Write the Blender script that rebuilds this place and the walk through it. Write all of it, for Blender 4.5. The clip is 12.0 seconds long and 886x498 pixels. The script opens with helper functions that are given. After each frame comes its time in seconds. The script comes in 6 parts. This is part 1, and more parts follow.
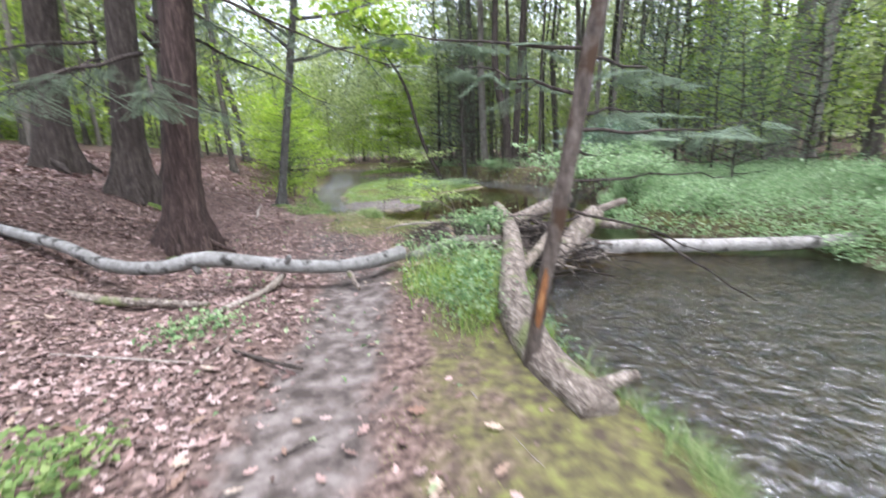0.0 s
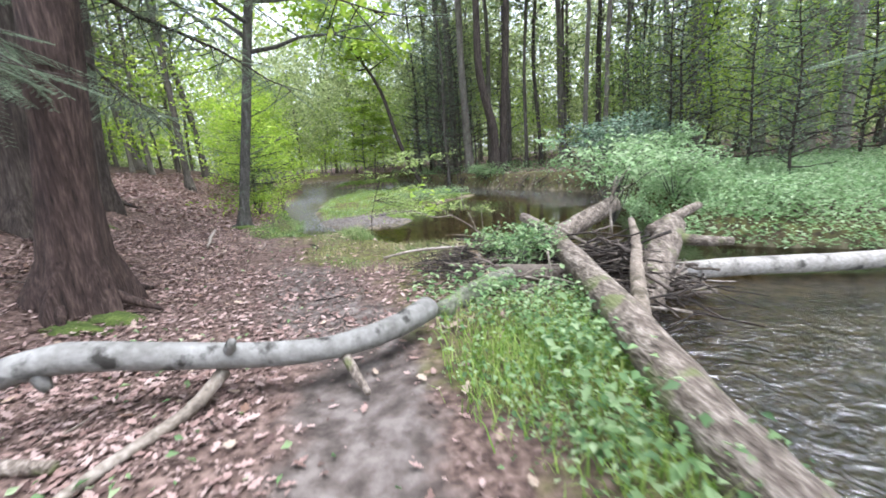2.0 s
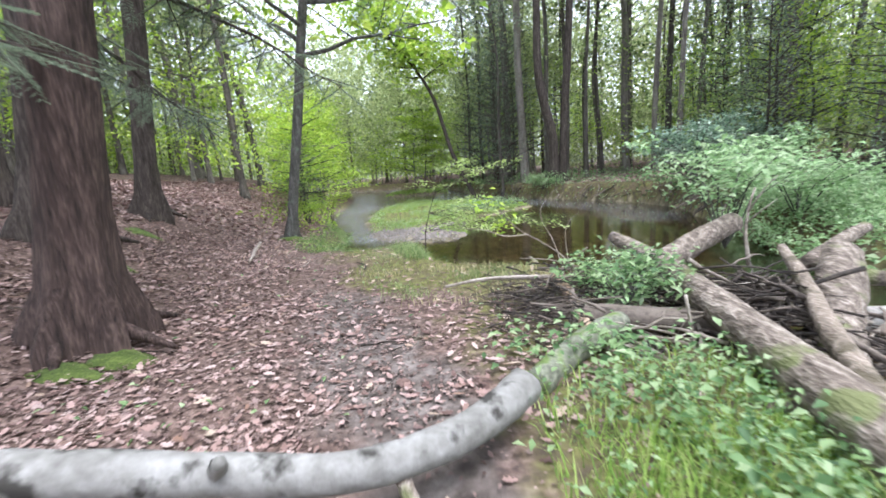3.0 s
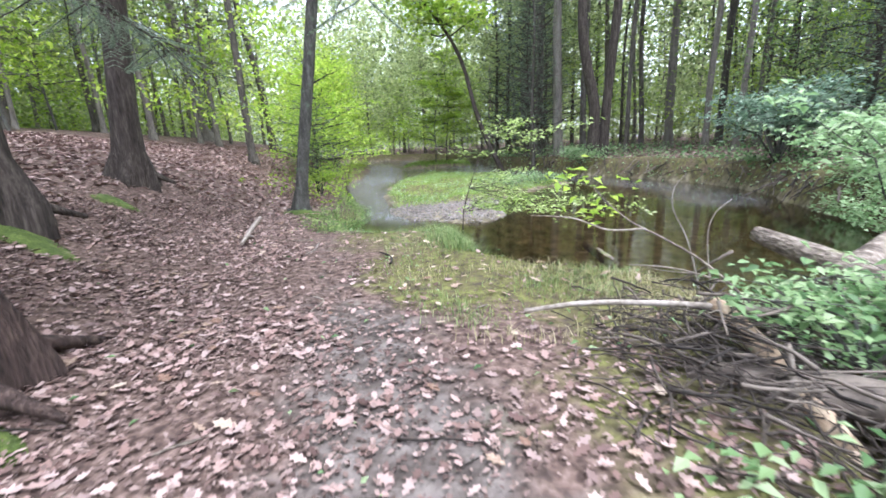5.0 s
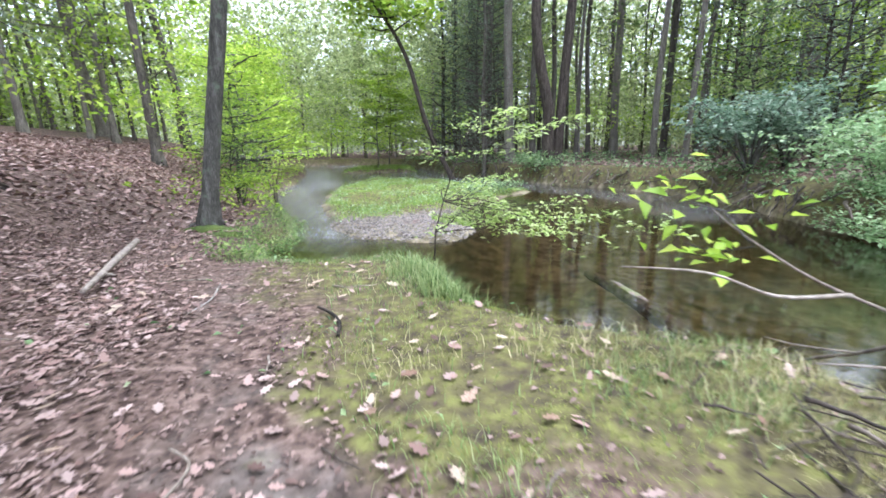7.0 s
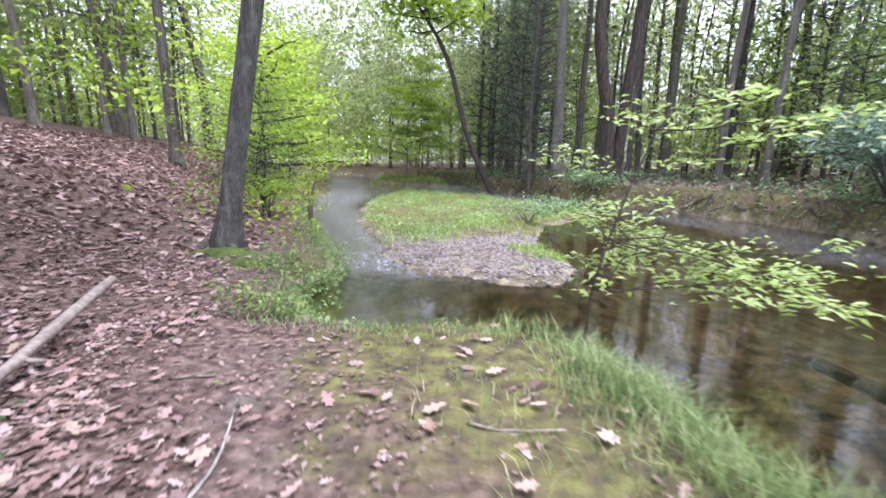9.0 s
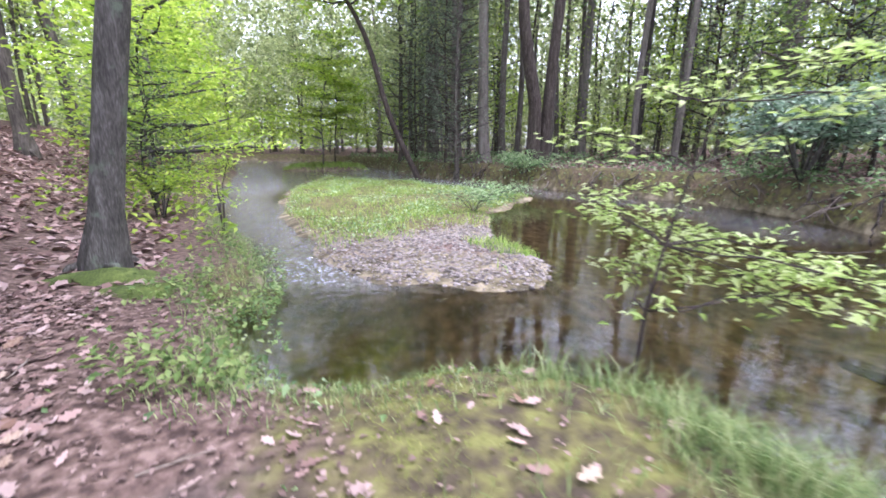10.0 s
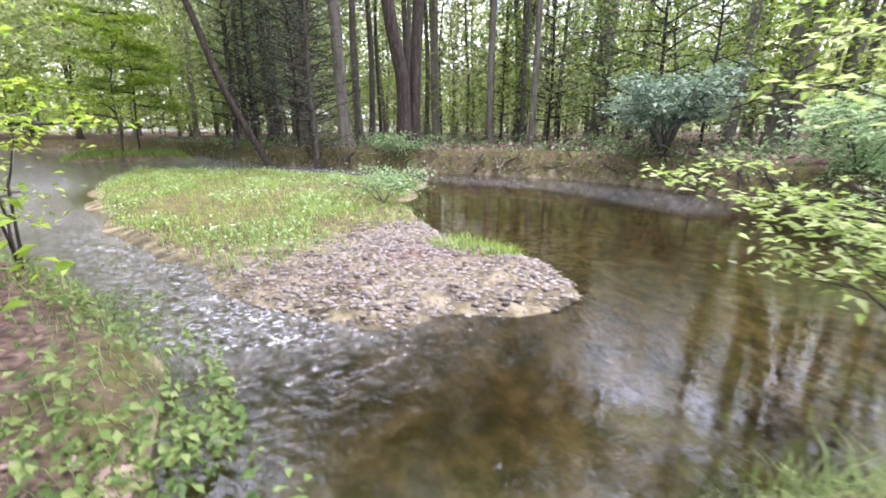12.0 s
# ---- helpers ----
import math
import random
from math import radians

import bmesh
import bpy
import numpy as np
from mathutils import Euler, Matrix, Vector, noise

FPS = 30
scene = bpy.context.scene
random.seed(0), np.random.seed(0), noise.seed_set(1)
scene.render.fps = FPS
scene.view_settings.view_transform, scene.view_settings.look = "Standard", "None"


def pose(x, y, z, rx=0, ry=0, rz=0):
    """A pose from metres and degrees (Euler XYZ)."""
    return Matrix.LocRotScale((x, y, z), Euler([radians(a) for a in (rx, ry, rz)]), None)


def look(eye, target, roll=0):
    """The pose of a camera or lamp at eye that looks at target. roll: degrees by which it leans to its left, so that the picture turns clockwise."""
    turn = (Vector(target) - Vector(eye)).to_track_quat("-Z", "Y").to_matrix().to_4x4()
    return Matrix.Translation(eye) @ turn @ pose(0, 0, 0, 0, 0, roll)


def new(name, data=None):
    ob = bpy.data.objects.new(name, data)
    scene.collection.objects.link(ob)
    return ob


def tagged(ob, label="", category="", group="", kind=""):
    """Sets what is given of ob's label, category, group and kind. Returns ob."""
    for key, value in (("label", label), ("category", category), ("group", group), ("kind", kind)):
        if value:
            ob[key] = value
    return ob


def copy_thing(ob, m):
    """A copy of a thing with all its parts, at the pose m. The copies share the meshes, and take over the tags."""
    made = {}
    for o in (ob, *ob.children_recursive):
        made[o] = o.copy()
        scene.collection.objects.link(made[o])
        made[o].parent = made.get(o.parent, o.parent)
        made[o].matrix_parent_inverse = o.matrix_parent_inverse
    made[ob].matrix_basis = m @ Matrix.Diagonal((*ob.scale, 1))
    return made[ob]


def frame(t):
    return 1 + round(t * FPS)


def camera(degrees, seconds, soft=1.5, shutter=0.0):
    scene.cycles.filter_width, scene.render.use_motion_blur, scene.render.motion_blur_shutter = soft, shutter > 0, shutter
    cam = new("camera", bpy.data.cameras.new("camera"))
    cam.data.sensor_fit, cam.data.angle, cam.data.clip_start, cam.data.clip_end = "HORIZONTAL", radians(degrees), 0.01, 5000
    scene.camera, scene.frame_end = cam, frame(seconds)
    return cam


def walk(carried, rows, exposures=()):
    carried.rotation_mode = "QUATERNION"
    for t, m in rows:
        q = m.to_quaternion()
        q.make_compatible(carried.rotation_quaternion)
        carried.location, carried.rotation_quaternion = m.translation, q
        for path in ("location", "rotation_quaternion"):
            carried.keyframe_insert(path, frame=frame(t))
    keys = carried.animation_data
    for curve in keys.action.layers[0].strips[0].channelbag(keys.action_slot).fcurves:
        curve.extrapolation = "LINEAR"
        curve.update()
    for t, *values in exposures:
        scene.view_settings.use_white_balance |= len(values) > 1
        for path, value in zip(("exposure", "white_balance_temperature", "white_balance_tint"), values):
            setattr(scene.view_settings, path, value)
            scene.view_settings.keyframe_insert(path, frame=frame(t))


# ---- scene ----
cam = camera(94.1, 12.0, soft=1.7, shutter=0.5)
PATH = [
    (0, (0.193, -0.017, 1.46), (0.153, 1.929, 1.0), -2.5),
    (0.5, (0.008, 0.56, 1.438), (-0.174, 2.525, 1.114), -3.0),
    (1, (-0.139, 1.088, 1.415), (-0.258, 3.053, 1.061), -3.0),
    (1.5, (-0.242, 1.605, 1.369), (-0.348, 3.566, 0.989), -2.9),
    (2, (-0.429, 2.101, 1.34), (-0.352, 4.053, 0.915), -4.5),
    (2.5, (-0.557, 2.653, 1.348), (-0.686, 4.62, 1.011), -5.1),
    (4.5, (-1.111, 4.48, 1.214), (-1.25, 6.409, 0.704), -3.0),
    (5, (-1.24, 4.814, 1.227), (-1.453, 6.742, 0.74), -2.8),
    (5.5, (-1.382, 5.188, 1.162), (-1.412, 7.122, 0.654), -2.1),
    (6, (-1.497, 5.617, 1.178), (-1.355, 7.553, 0.699), -1.4),
    (6.5, (-1.576, 6.111, 1.162), (-1.513, 8.051, 0.682), -1.3),
    (8.5, (-2.403, 8.039, 1.058), (-2.25, 9.991, 0.651), -1.6),
    (9, (-2.669, 8.536, 1.058), (-2.658, 10.494, 0.65), 0.9),
    (9.5, (-2.874, 8.976, 1.068), (-2.625, 10.899, 0.576), 0.2),
    (10, (-3.104, 9.498, 1.055), (-2.706, 11.399, 0.578), 0.2),
    (10.5, (-3.416, 9.948, 1.042), (-3.053, 11.843, 0.514), -0.8),
    (11, (-3.63, 10.416, 1.001), (-3.148, 12.265, 0.413), 0.7),
    (11.5, (-3.792, 10.861, 0.988), (-2.832, 12.509, 0.387), 1.5),
    (12, (-3.989, 11.32, 0.954), (-2.897, 12.905, 0.408), 0.0),
]
walk(cam, [(t, look(eye, target, roll)) for t, eye, target, roll in PATH], exposures=[(0.0, 2.35, 5720, 16), (2.5, 2.4, 5720, 13), (4.5, 2.6, 5600, 15), (6.3, 2.65, 5500, 12), (8.5, 2.62, 5600, 24), (10.0, 2.7, 5600, 28), (11.0, 2.8, 5450, 27), (12.0, 2.85, 6000, 25)])

# ---------------------------------------------------------------- world, sun
world = bpy.data.worlds.new("overcast_sky")
scene.world = world
world.use_nodes = True
wn, wl = world.node_tree.nodes, world.node_tree.links
sky = wn.new("ShaderNodeTexSky")
sky.sky_type, sky.sun_disc = "NISHITA", False
sky.sun_elevation, sky.sun_rotation = radians(74), radians(121)
sky.air_density, sky.dust_density = 1.0, 2.5
grey = wn.new("ShaderNodeHueSaturation")
grey.inputs["Saturation"].default_value = 0.22
wl.new(sky.outputs[0], grey.inputs["Color"])
wl.new(grey.outputs[0], wn["Background"].inputs["Color"])
wn["Background"].inputs["Strength"].default_value = 0.14
sun = new("sun", bpy.data.lights.new("sun", "SUN"))
sun.data.energy, sun.data.angle, sun.data.color = 0.95, radians(35), (1.0, 0.97, 0.92)
sun.matrix_world = look((10.0, -6.0, 40), (0, 0, 0))

# ---------------------------------------------------------------- materials
def shader(name, colours, scale=4.0, stretch=(1, 1, 1), rough=0.85, bump=0.3, fine=30.0, detail=6.0, leafy=0.0,
           island=False, spec=0.3, patches=None, dist=0.02, objrand=0.0):
    """Procedural surface: a ramp of colours over two scales of noise, with relief. leafy: share of light let through."""
    m = bpy.data.materials.new(name)
    m.use_nodes = True
    n, l = m.node_tree.nodes, m.node_tree.links
    p = n["Principled BSDF"]
    p.inputs["Roughness"].default_value = rough
    p.inputs["Specular IOR Level"].default_value = spec
    co = n.new("ShaderNodeTexCoord")
    mp = n.new("ShaderNodeMapping")
    mp.inputs["Scale"].default_value = stretch
    l.new(co.outputs["Object"], mp.inputs["Vector"])
    a, b = n.new("ShaderNodeTexNoise"), n.new("ShaderNodeTexNoise")
    a.inputs["Scale"].default_value, a.inputs["Detail"].default_value = scale, detail
    b.inputs["Scale"].default_value, b.inputs["Detail"].default_value = fine, 3.0
    l.new(mp.outputs[0], a.inputs["Vector"])
    l.new(mp.outputs[0], b.inputs["Vector"])
    mixv = n.new("ShaderNodeMath")
    mixv.operation = "MULTIPLY_ADD"
    mixv.inputs[1].default_value = 0.45
    l.new(b.outputs["Fac"], mixv.inputs[0])
    half = n.new("ShaderNodeMath")
    half.operation = "MULTIPLY"
    half.inputs[1].default_value = 0.55
    l.new(a.outputs["Fac"], half.inputs[0])
    l.new(half.outputs[0], mixv.inputs[2])
    fac = mixv.outputs[0]
    if island:
        g = n.new("ShaderNodeNewGeometry")
        fac = g.outputs["Random Per Island"]
    elif objrand:
        oi = n.new("ShaderNodeObjectInfo")
        mo = n.new("ShaderNodeMath")
        mo.operation = "MULTIPLY_ADD"
        mo.inputs[1].default_value = objrand
        l.new(oi.outputs["Random"], mo.inputs[0])
        l.new(fac, mo.inputs[2])
        sb = n.new("ShaderNodeMath")
        sb.operation = "SUBTRACT"
        sb.inputs[1].default_value = objrand / 2
        l.new(mo.outputs[0], sb.inputs[0])
        fac = sb.outputs[0]
    ramp = n.new("ShaderNodeValToRGB")
    e = ramp.color_ramp.elements
    while len(e) < len(colours):
        e.new(0.5)
    lo, hi = (0.0, 1.0) if island else (0.32, 0.68)
    for k, c in enumerate(colours):
        e[k].position = lo + (hi - lo) * k / max(1, len(colours) - 1)
        e[k].color = (*c, 1)
    l.new(fac, ramp.inputs["Fac"])
    colour = ramp.outputs["Color"]
    if patches:
        tint, size, amount = patches
        v = n.new("ShaderNodeTexNoise")
        v.inputs["Scale"].default_value, v.inputs["Detail"].default_value = size, 4.0
        l.new(co.outputs["Object"], v.inputs["Vector"])
        cut = n.new("ShaderNodeMapRange")
        cut.inputs["From Min"].default_value, cut.inputs["From Max"].default_value = 0.62 - amount * 0.25, 0.70 - amount * 0.2
        l.new(v.outputs["Fac"], cut.inputs["Value"])
        mx = n.new("ShaderNodeMixRGB")
        mx.inputs["Color2"].default_value = (*tint, 1)
        l.new(cut.outputs[0], mx.inputs["Fac"])
        l.new(colour, mx.inputs["Color1"])
        colour = mx.outputs[0]
    l.new(colour, p.inputs["Base Color"])
    if bump:
        bp = n.new("ShaderNodeBump")
        bp.inputs["Strength"].default_value, bp.inputs["Distance"].default_value = bump, dist
        l.new(mixv.outputs[0], bp.inputs["Height"])
        l.new(bp.outputs[0], p.inputs["Normal"])
    if leafy:
        tr = n.new("ShaderNodeBsdfTranslucent")
        l.new(colour, tr.inputs["Color"])
        ms = n.new("ShaderNodeMixShader")
        ms.inputs["Fac"].default_value = leafy
        l.new(p.outputs[0], ms.inputs[1])
        l.new(tr.outputs[0], ms.inputs[2])
        l.new(ms.outputs[0], n["Material Output"].inputs["Surface"])
    return m


BARK_DARK = shader("dark_furrowed_bark", [(0.014, 0.011, 0.009), (0.05, 0.039, 0.032), (0.11, 0.09, 0.076)], 5, (3.5, 3.5, 0.45), 0.95, 1.0, 18, 8, dist=0.04)
BARK_RED = shader("reddish_plated_bark", [(0.015, 0.011, 0.009), (0.055, 0.036, 0.03), (0.125, 0.086, 0.072)], 5, (3.8, 3.8, 0.5), 0.95, 1.0, 16, 8, dist=0.04)
BARK_SAPLING = shader("brown_flaky_bark", [(0.03, 0.023, 0.018), (0.1, 0.078, 0.064), (0.2, 0.165, 0.14)], 9, (2.5, 2.5, 0.6), 0.9, 0.9, 30, 8, dist=0.012, patches=((0.06, 0.035, 0.02), 5.0, 0.5))
BARK_GREY = shader("smooth_grey_bark", [(0.025, 0.023, 0.02), (0.08, 0.074, 0.065), (0.18, 0.172, 0.155)], 4, (3.0, 3.0, 0.6), 0.9, 0.9, 25, 8, patches=((0.11, 0.13, 0.095), 6.0, 0.12), dist=0.03, objrand=0.25)
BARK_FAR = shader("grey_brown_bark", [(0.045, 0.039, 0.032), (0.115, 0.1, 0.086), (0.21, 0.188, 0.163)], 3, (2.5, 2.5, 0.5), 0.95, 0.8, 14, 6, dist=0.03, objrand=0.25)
BIRCH = shader("pale_weathered_log_bark", [(0.1, 0.094, 0.083), (0.175, 0.167, 0.152), (0.27, 0.262, 0.245)], 2.5, (1, 1, 1), 0.9, 0.8, 18, 9, patches=((0.035, 0.032, 0.027), 6.0, 0.3), dist=0.02)
PALEWOOD = shader("smooth_pale_log", [(0.15, 0.135, 0.115), (0.29, 0.268, 0.24), (0.44, 0.415, 0.38)], 4, (1, 1, 1), 0.85, 0.7, 26, 9, dist=0.015, patches=((0.07, 0.064, 0.055), 5.0, 0.22))
DEADWOOD = shader("bleached_dead_wood", [(0.07, 0.056, 0.043), (0.2, 0.167, 0.134), (0.37, 0.325, 0.28)], 4, (1, 1, 1), 0.85, 0.7, 28, 7, dist=0.015, objrand=0.15)
OLDWOOD = shader("weathered_tan_branch", [(0.09, 0.07, 0.053), (0.19, 0.153, 0.12), (0.32, 0.268, 0.22)], 7, (2.0, 0.8, 2.0), 0.9, 1.0, 28, 8, dist=0.03, patches=((0.09, 0.075, 0.05), 6.0, 0.3))
BRANCH = shader("pinkish_tan_dead_branch", [(0.13, 0.107, 0.09), (0.235, 0.197, 0.168), (0.36, 0.31, 0.27)], 6, (1, 1, 1), 0.9, 0.9, 28, 8, dist=0.02)
DEADBARK = shader("grey_brown_log_bark", [(0.035, 0.027, 0.02), (0.15, 0.12, 0.096), (0.36, 0.31, 0.26)], 7, (2.3, 0.8, 2.3), 0.92, 1.0, 20, 8, dist=0.05, patches=((0.13, 0.14, 0.06), 3.5, 0.15))
DARKSTICK = shader("dark_wet_sticks", [(0.018, 0.014, 0.011), (0.06, 0.047, 0.038), (0.15, 0.122, 0.1)], 6, (1, 1, 1), 0.85, 0.6, 30, 6, objrand=0.5)
MOSSLOG = shader("mossy_grey_log", [(0.05, 0.05, 0.035), (0.14, 0.145, 0.105), (0.26, 0.27, 0.2)], 6, (1, 1, 1), 0.95, 1.0, 30, 8, patches=((0.1, 0.14, 0.04), 6.0, 0.4), dist=0.02)
TAN = shader("tan_barkless_wood", [(0.16, 0.11, 0.07), (0.33, 0.24, 0.16), (0.5, 0.4, 0.29)], 5, (2, 0.7, 2), 0.8, 0.6, 25)
SPLIT = shader("raw_orange_split_wood", [(0.09, 0.035, 0.014), (0.26, 0.11, 0.04), (0.42, 0.22, 0.09)], 6, (3, 3, 0.6), 0.8, 0.6, 25)
MOSS = shader("moss_cushion", [(0.025, 0.035, 0.01), (0.06, 0.085, 0.018), (0.12, 0.15, 0.035)], 8, (1, 1, 1), 1.0, 1.0, 60, 6)
LITTER = shader("fallen_oak_leaves", [(0.08, 0.047, 0.04), (0.19, 0.12, 0.1), (0.28, 0.185, 0.16), (0.35, 0.243, 0.215), (0.41, 0.31, 0.28), (0.1, 0.058, 0.05)], rough=0.8, bump=0.3, island=True, leafy=0.1)
MULCH = shader("broken_brown_leaf_pieces", [(0.06, 0.038, 0.031), (0.12, 0.08, 0.067), (0.19, 0.132, 0.113), (0.26, 0.19, 0.165)], rough=0.85, bump=0, island=True)
MOSSY = shader("yellow_green_moss_tips", [(0.07, 0.09, 0.02), (0.13, 0.155, 0.03), (0.2, 0.23, 0.05), (0.28, 0.28, 0.09)], rough=0.8, bump=0, island=True, leafy=0.25)
LEAF_PALE = shader("pale_fallen_leaf", [(0.17, 0.1, 0.07), (0.29, 0.205, 0.15), (0.42, 0.335, 0.26)], 9, (1, 1, 1), 0.8, 0.4, 40, objrand=0.5, leafy=0.1)
GREEN = shader("fresh_yellow_green_leaves", [(0.16, 0.27, 0.025), (0.26, 0.4, 0.04), (0.36, 0.5, 0.06), (0.46, 0.55, 0.1)], rough=0.5, bump=0, island=True, leafy=0.5)
GREEN_MID = shader("mid_green_leaves", [(0.085, 0.15, 0.045), (0.15, 0.235, 0.065), (0.22, 0.315, 0.095), (0.32, 0.39, 0.14)], rough=0.5, bump=0, island=True, leafy=0.5)
GREEN_COOL = shader("cool_green_glossy_leaves", [(0.08, 0.15, 0.06), (0.155, 0.265, 0.105), (0.26, 0.375, 0.165), (0.41, 0.5, 0.29)], rough=0.45, bump=0, island=True, leafy=0.5)
FERN = shader("pale_fern_fronds", [(0.16, 0.27, 0.11), (0.25, 0.38, 0.17), (0.35, 0.48, 0.25), (0.5, 0.6, 0.38)], rough=0.5, bump=0, island=True, leafy=0.5)
LIME = shader("pale_yellow_green_leaves", [(0.19, 0.29, 0.06), (0.29, 0.4, 0.1), (0.39, 0.49, 0.17), (0.52, 0.59, 0.3)], rough=0.5, bump=0, island=True, leafy=0.5)
RHODO = shader("bluish_leathery_leaves", [(0.09, 0.16, 0.1), (0.17, 0.265, 0.17), (0.27, 0.37, 0.26), (0.43, 0.51, 0.41)], rough=0.4, bump=0, island=True, leafy=0.35)
CANOPY = shader("high_canopy_leaves", [(0.06, 0.1, 0.035), (0.12, 0.18, 0.06), (0.2, 0.27, 0.09), (0.3, 0.36, 0.13)], rough=0.7, bump=0, island=True, leafy=0.45)
NEEDLE = shader("grey_green_needles", [(0.1, 0.145, 0.095), (0.18, 0.24, 0.155), (0.28, 0.34, 0.23)], rough=0.7, bump=0, island=True, leafy=0.3)
# leaf green with the haze of distance mixed in: greyer and paler
FARLEAF = shader("hazed_distant_leaves", [(0.13, 0.17, 0.07), (0.23, 0.285, 0.115), (0.34, 0.4, 0.165), (0.47, 0.51, 0.25)], rough=0.7, bump=0, island=True, leafy=0.55)
GRASS = shader("bright_grass_blades", [(0.09, 0.17, 0.025), (0.17, 0.29, 0.045), (0.28, 0.4, 0.08), (0.38, 0.42, 0.16)], rough=0.6, bump=0, island=True, leafy=0.4)
GRASS_COOL = shader("cool_green_grass_blades", [(0.085, 0.14, 0.045), (0.15, 0.225, 0.07), (0.24, 0.31, 0.11), (0.36, 0.39, 0.2)], rough=0.6, bump=0, island=True, leafy=0.4)
DRYGRASS = shader("dry_straw_grass", [(0.2, 0.2, 0.08), (0.35, 0.32, 0.16), (0.5, 0.44, 0.28)], rough=0.7, bump=0, island=True, leafy=0.3)
STONE = shader("creek_pebbles", [(0.07, 0.06, 0.055), (0.15, 0.13, 0.12), (0.25, 0.225, 0.21), (0.17, 0.13, 0.112)], rough=0.7, bump=0.3, island=True)
PEBBLE = shader("creek_stone", [(0.07, 0.06, 0.054), (0.14, 0.12, 0.108), (0.22, 0.19, 0.172)], 7, (1, 1, 1), 0.7, 0.5, 45, objrand=0.5)


def ground_shader():
    """Earth, leaf litter, moss, creek bed and far lawn, mixed by the zone weights of the plan."""
    m = bpy.data.materials.new("woodland_ground")
    m.use_nodes = True
    n, l = m.node_tree.nodes, m.node_tree.links
    p = n["Principled BSDF"]
    p.inputs["Roughness"].default_value = 0.95
    p.inputs["Specular IOR Level"].default_value = 0.15
    co = n.new("ShaderNodeTexCoord")

    def noisy(scale, detail, stops):
        t = n.new("ShaderNodeTexNoise")
        t.inputs["Scale"].default_value, t.inputs["Detail"].default_value = scale, detail
        l.new(co.outputs["Object"], t.inputs["Vector"])
        r = n.new("ShaderNodeValToRGB")
        e = r.color_ramp.elements
        while len(e) < len(stops):
            e.new(0.5)
        for k, c in enumerate(stops):
            e[k].position, e[k].color = 0.34 + 0.32 * k / (len(stops) - 1), (*c, 1)
        l.new(t.outputs["Fac"], r.inputs["Fac"])
        return t, r

    t1, earth = noisy(7, 9, [(0.05, 0.04, 0.034), (0.105, 0.086, 0.075), (0.18, 0.153, 0.137)])
    t2, litter = noisy(16, 9, [(0.045, 0.03, 0.025), (0.11, 0.074, 0.06), (0.2, 0.142, 0.118)])
    t3, moss = noisy(9, 8, [(0.055, 0.043, 0.03), (0.095, 0.085, 0.038), (0.145, 0.145, 0.048)])
    t4, bed = noisy(5, 9, [(0.058, 0.05, 0.031), (0.14, 0.119, 0.075), (0.25, 0.213, 0.145)])
    t5, lawn = noisy(1.5, 6, [(0.2, 0.32, 0.05), (0.3, 0.45, 0.08), (0.4, 0.52, 0.12)])
    za = n.new("ShaderNodeVertexColor")
    za.layer_name = "zone"
    sep = n.new("ShaderNodeSeparateColor")
    l.new(za.outputs["Color"], sep.inputs[0])
    break_up = n.new("ShaderNodeTexNoise")
    break_up.inputs["Scale"].default_value, break_up.inputs["Detail"].default_value = 3.0, 6
    l.new(co.outputs["Object"], break_up.inputs["Vector"])
    colour = litter.outputs[0]
    for weight, layer in ((sep.outputs[0], earth), (sep.outputs[1], moss), (sep.outputs[2], bed), (za.outputs["Alpha"], lawn)):
        su = n.new("ShaderNodeMath")
        su.operation = "ADD"
        l.new(weight, su.inputs[0])
        l.new(break_up.outputs["Fac"], su.inputs[1])
        mr = n.new("ShaderNodeMapRange")
        mr.inputs["From Min"].default_value, mr.inputs["From Max"].default_value = 0.8, 1.15
        l.new(su.outputs[0], mr.inputs["Value"])
        mx = n.new("ShaderNodeMixRGB")
        l.new(mr.outputs[0], mx.inputs["Fac"])
        l.new(colour, mx.inputs["Color1"])
        l.new(layer.outputs[0], mx.inputs["Color2"])
        colour = mx.outputs[0]
    l.new(colour, p.inputs["Base Color"])
    bp = n.new("ShaderNodeBump")
    bp.inputs["Strength"].default_value, bp.inputs["Distance"].default_value = 0.9, 0.03
    l.new(t2.outputs["Fac"], bp.inputs["Height"])
    l.new(bp.outputs[0], p.inputs["Normal"])
    return m


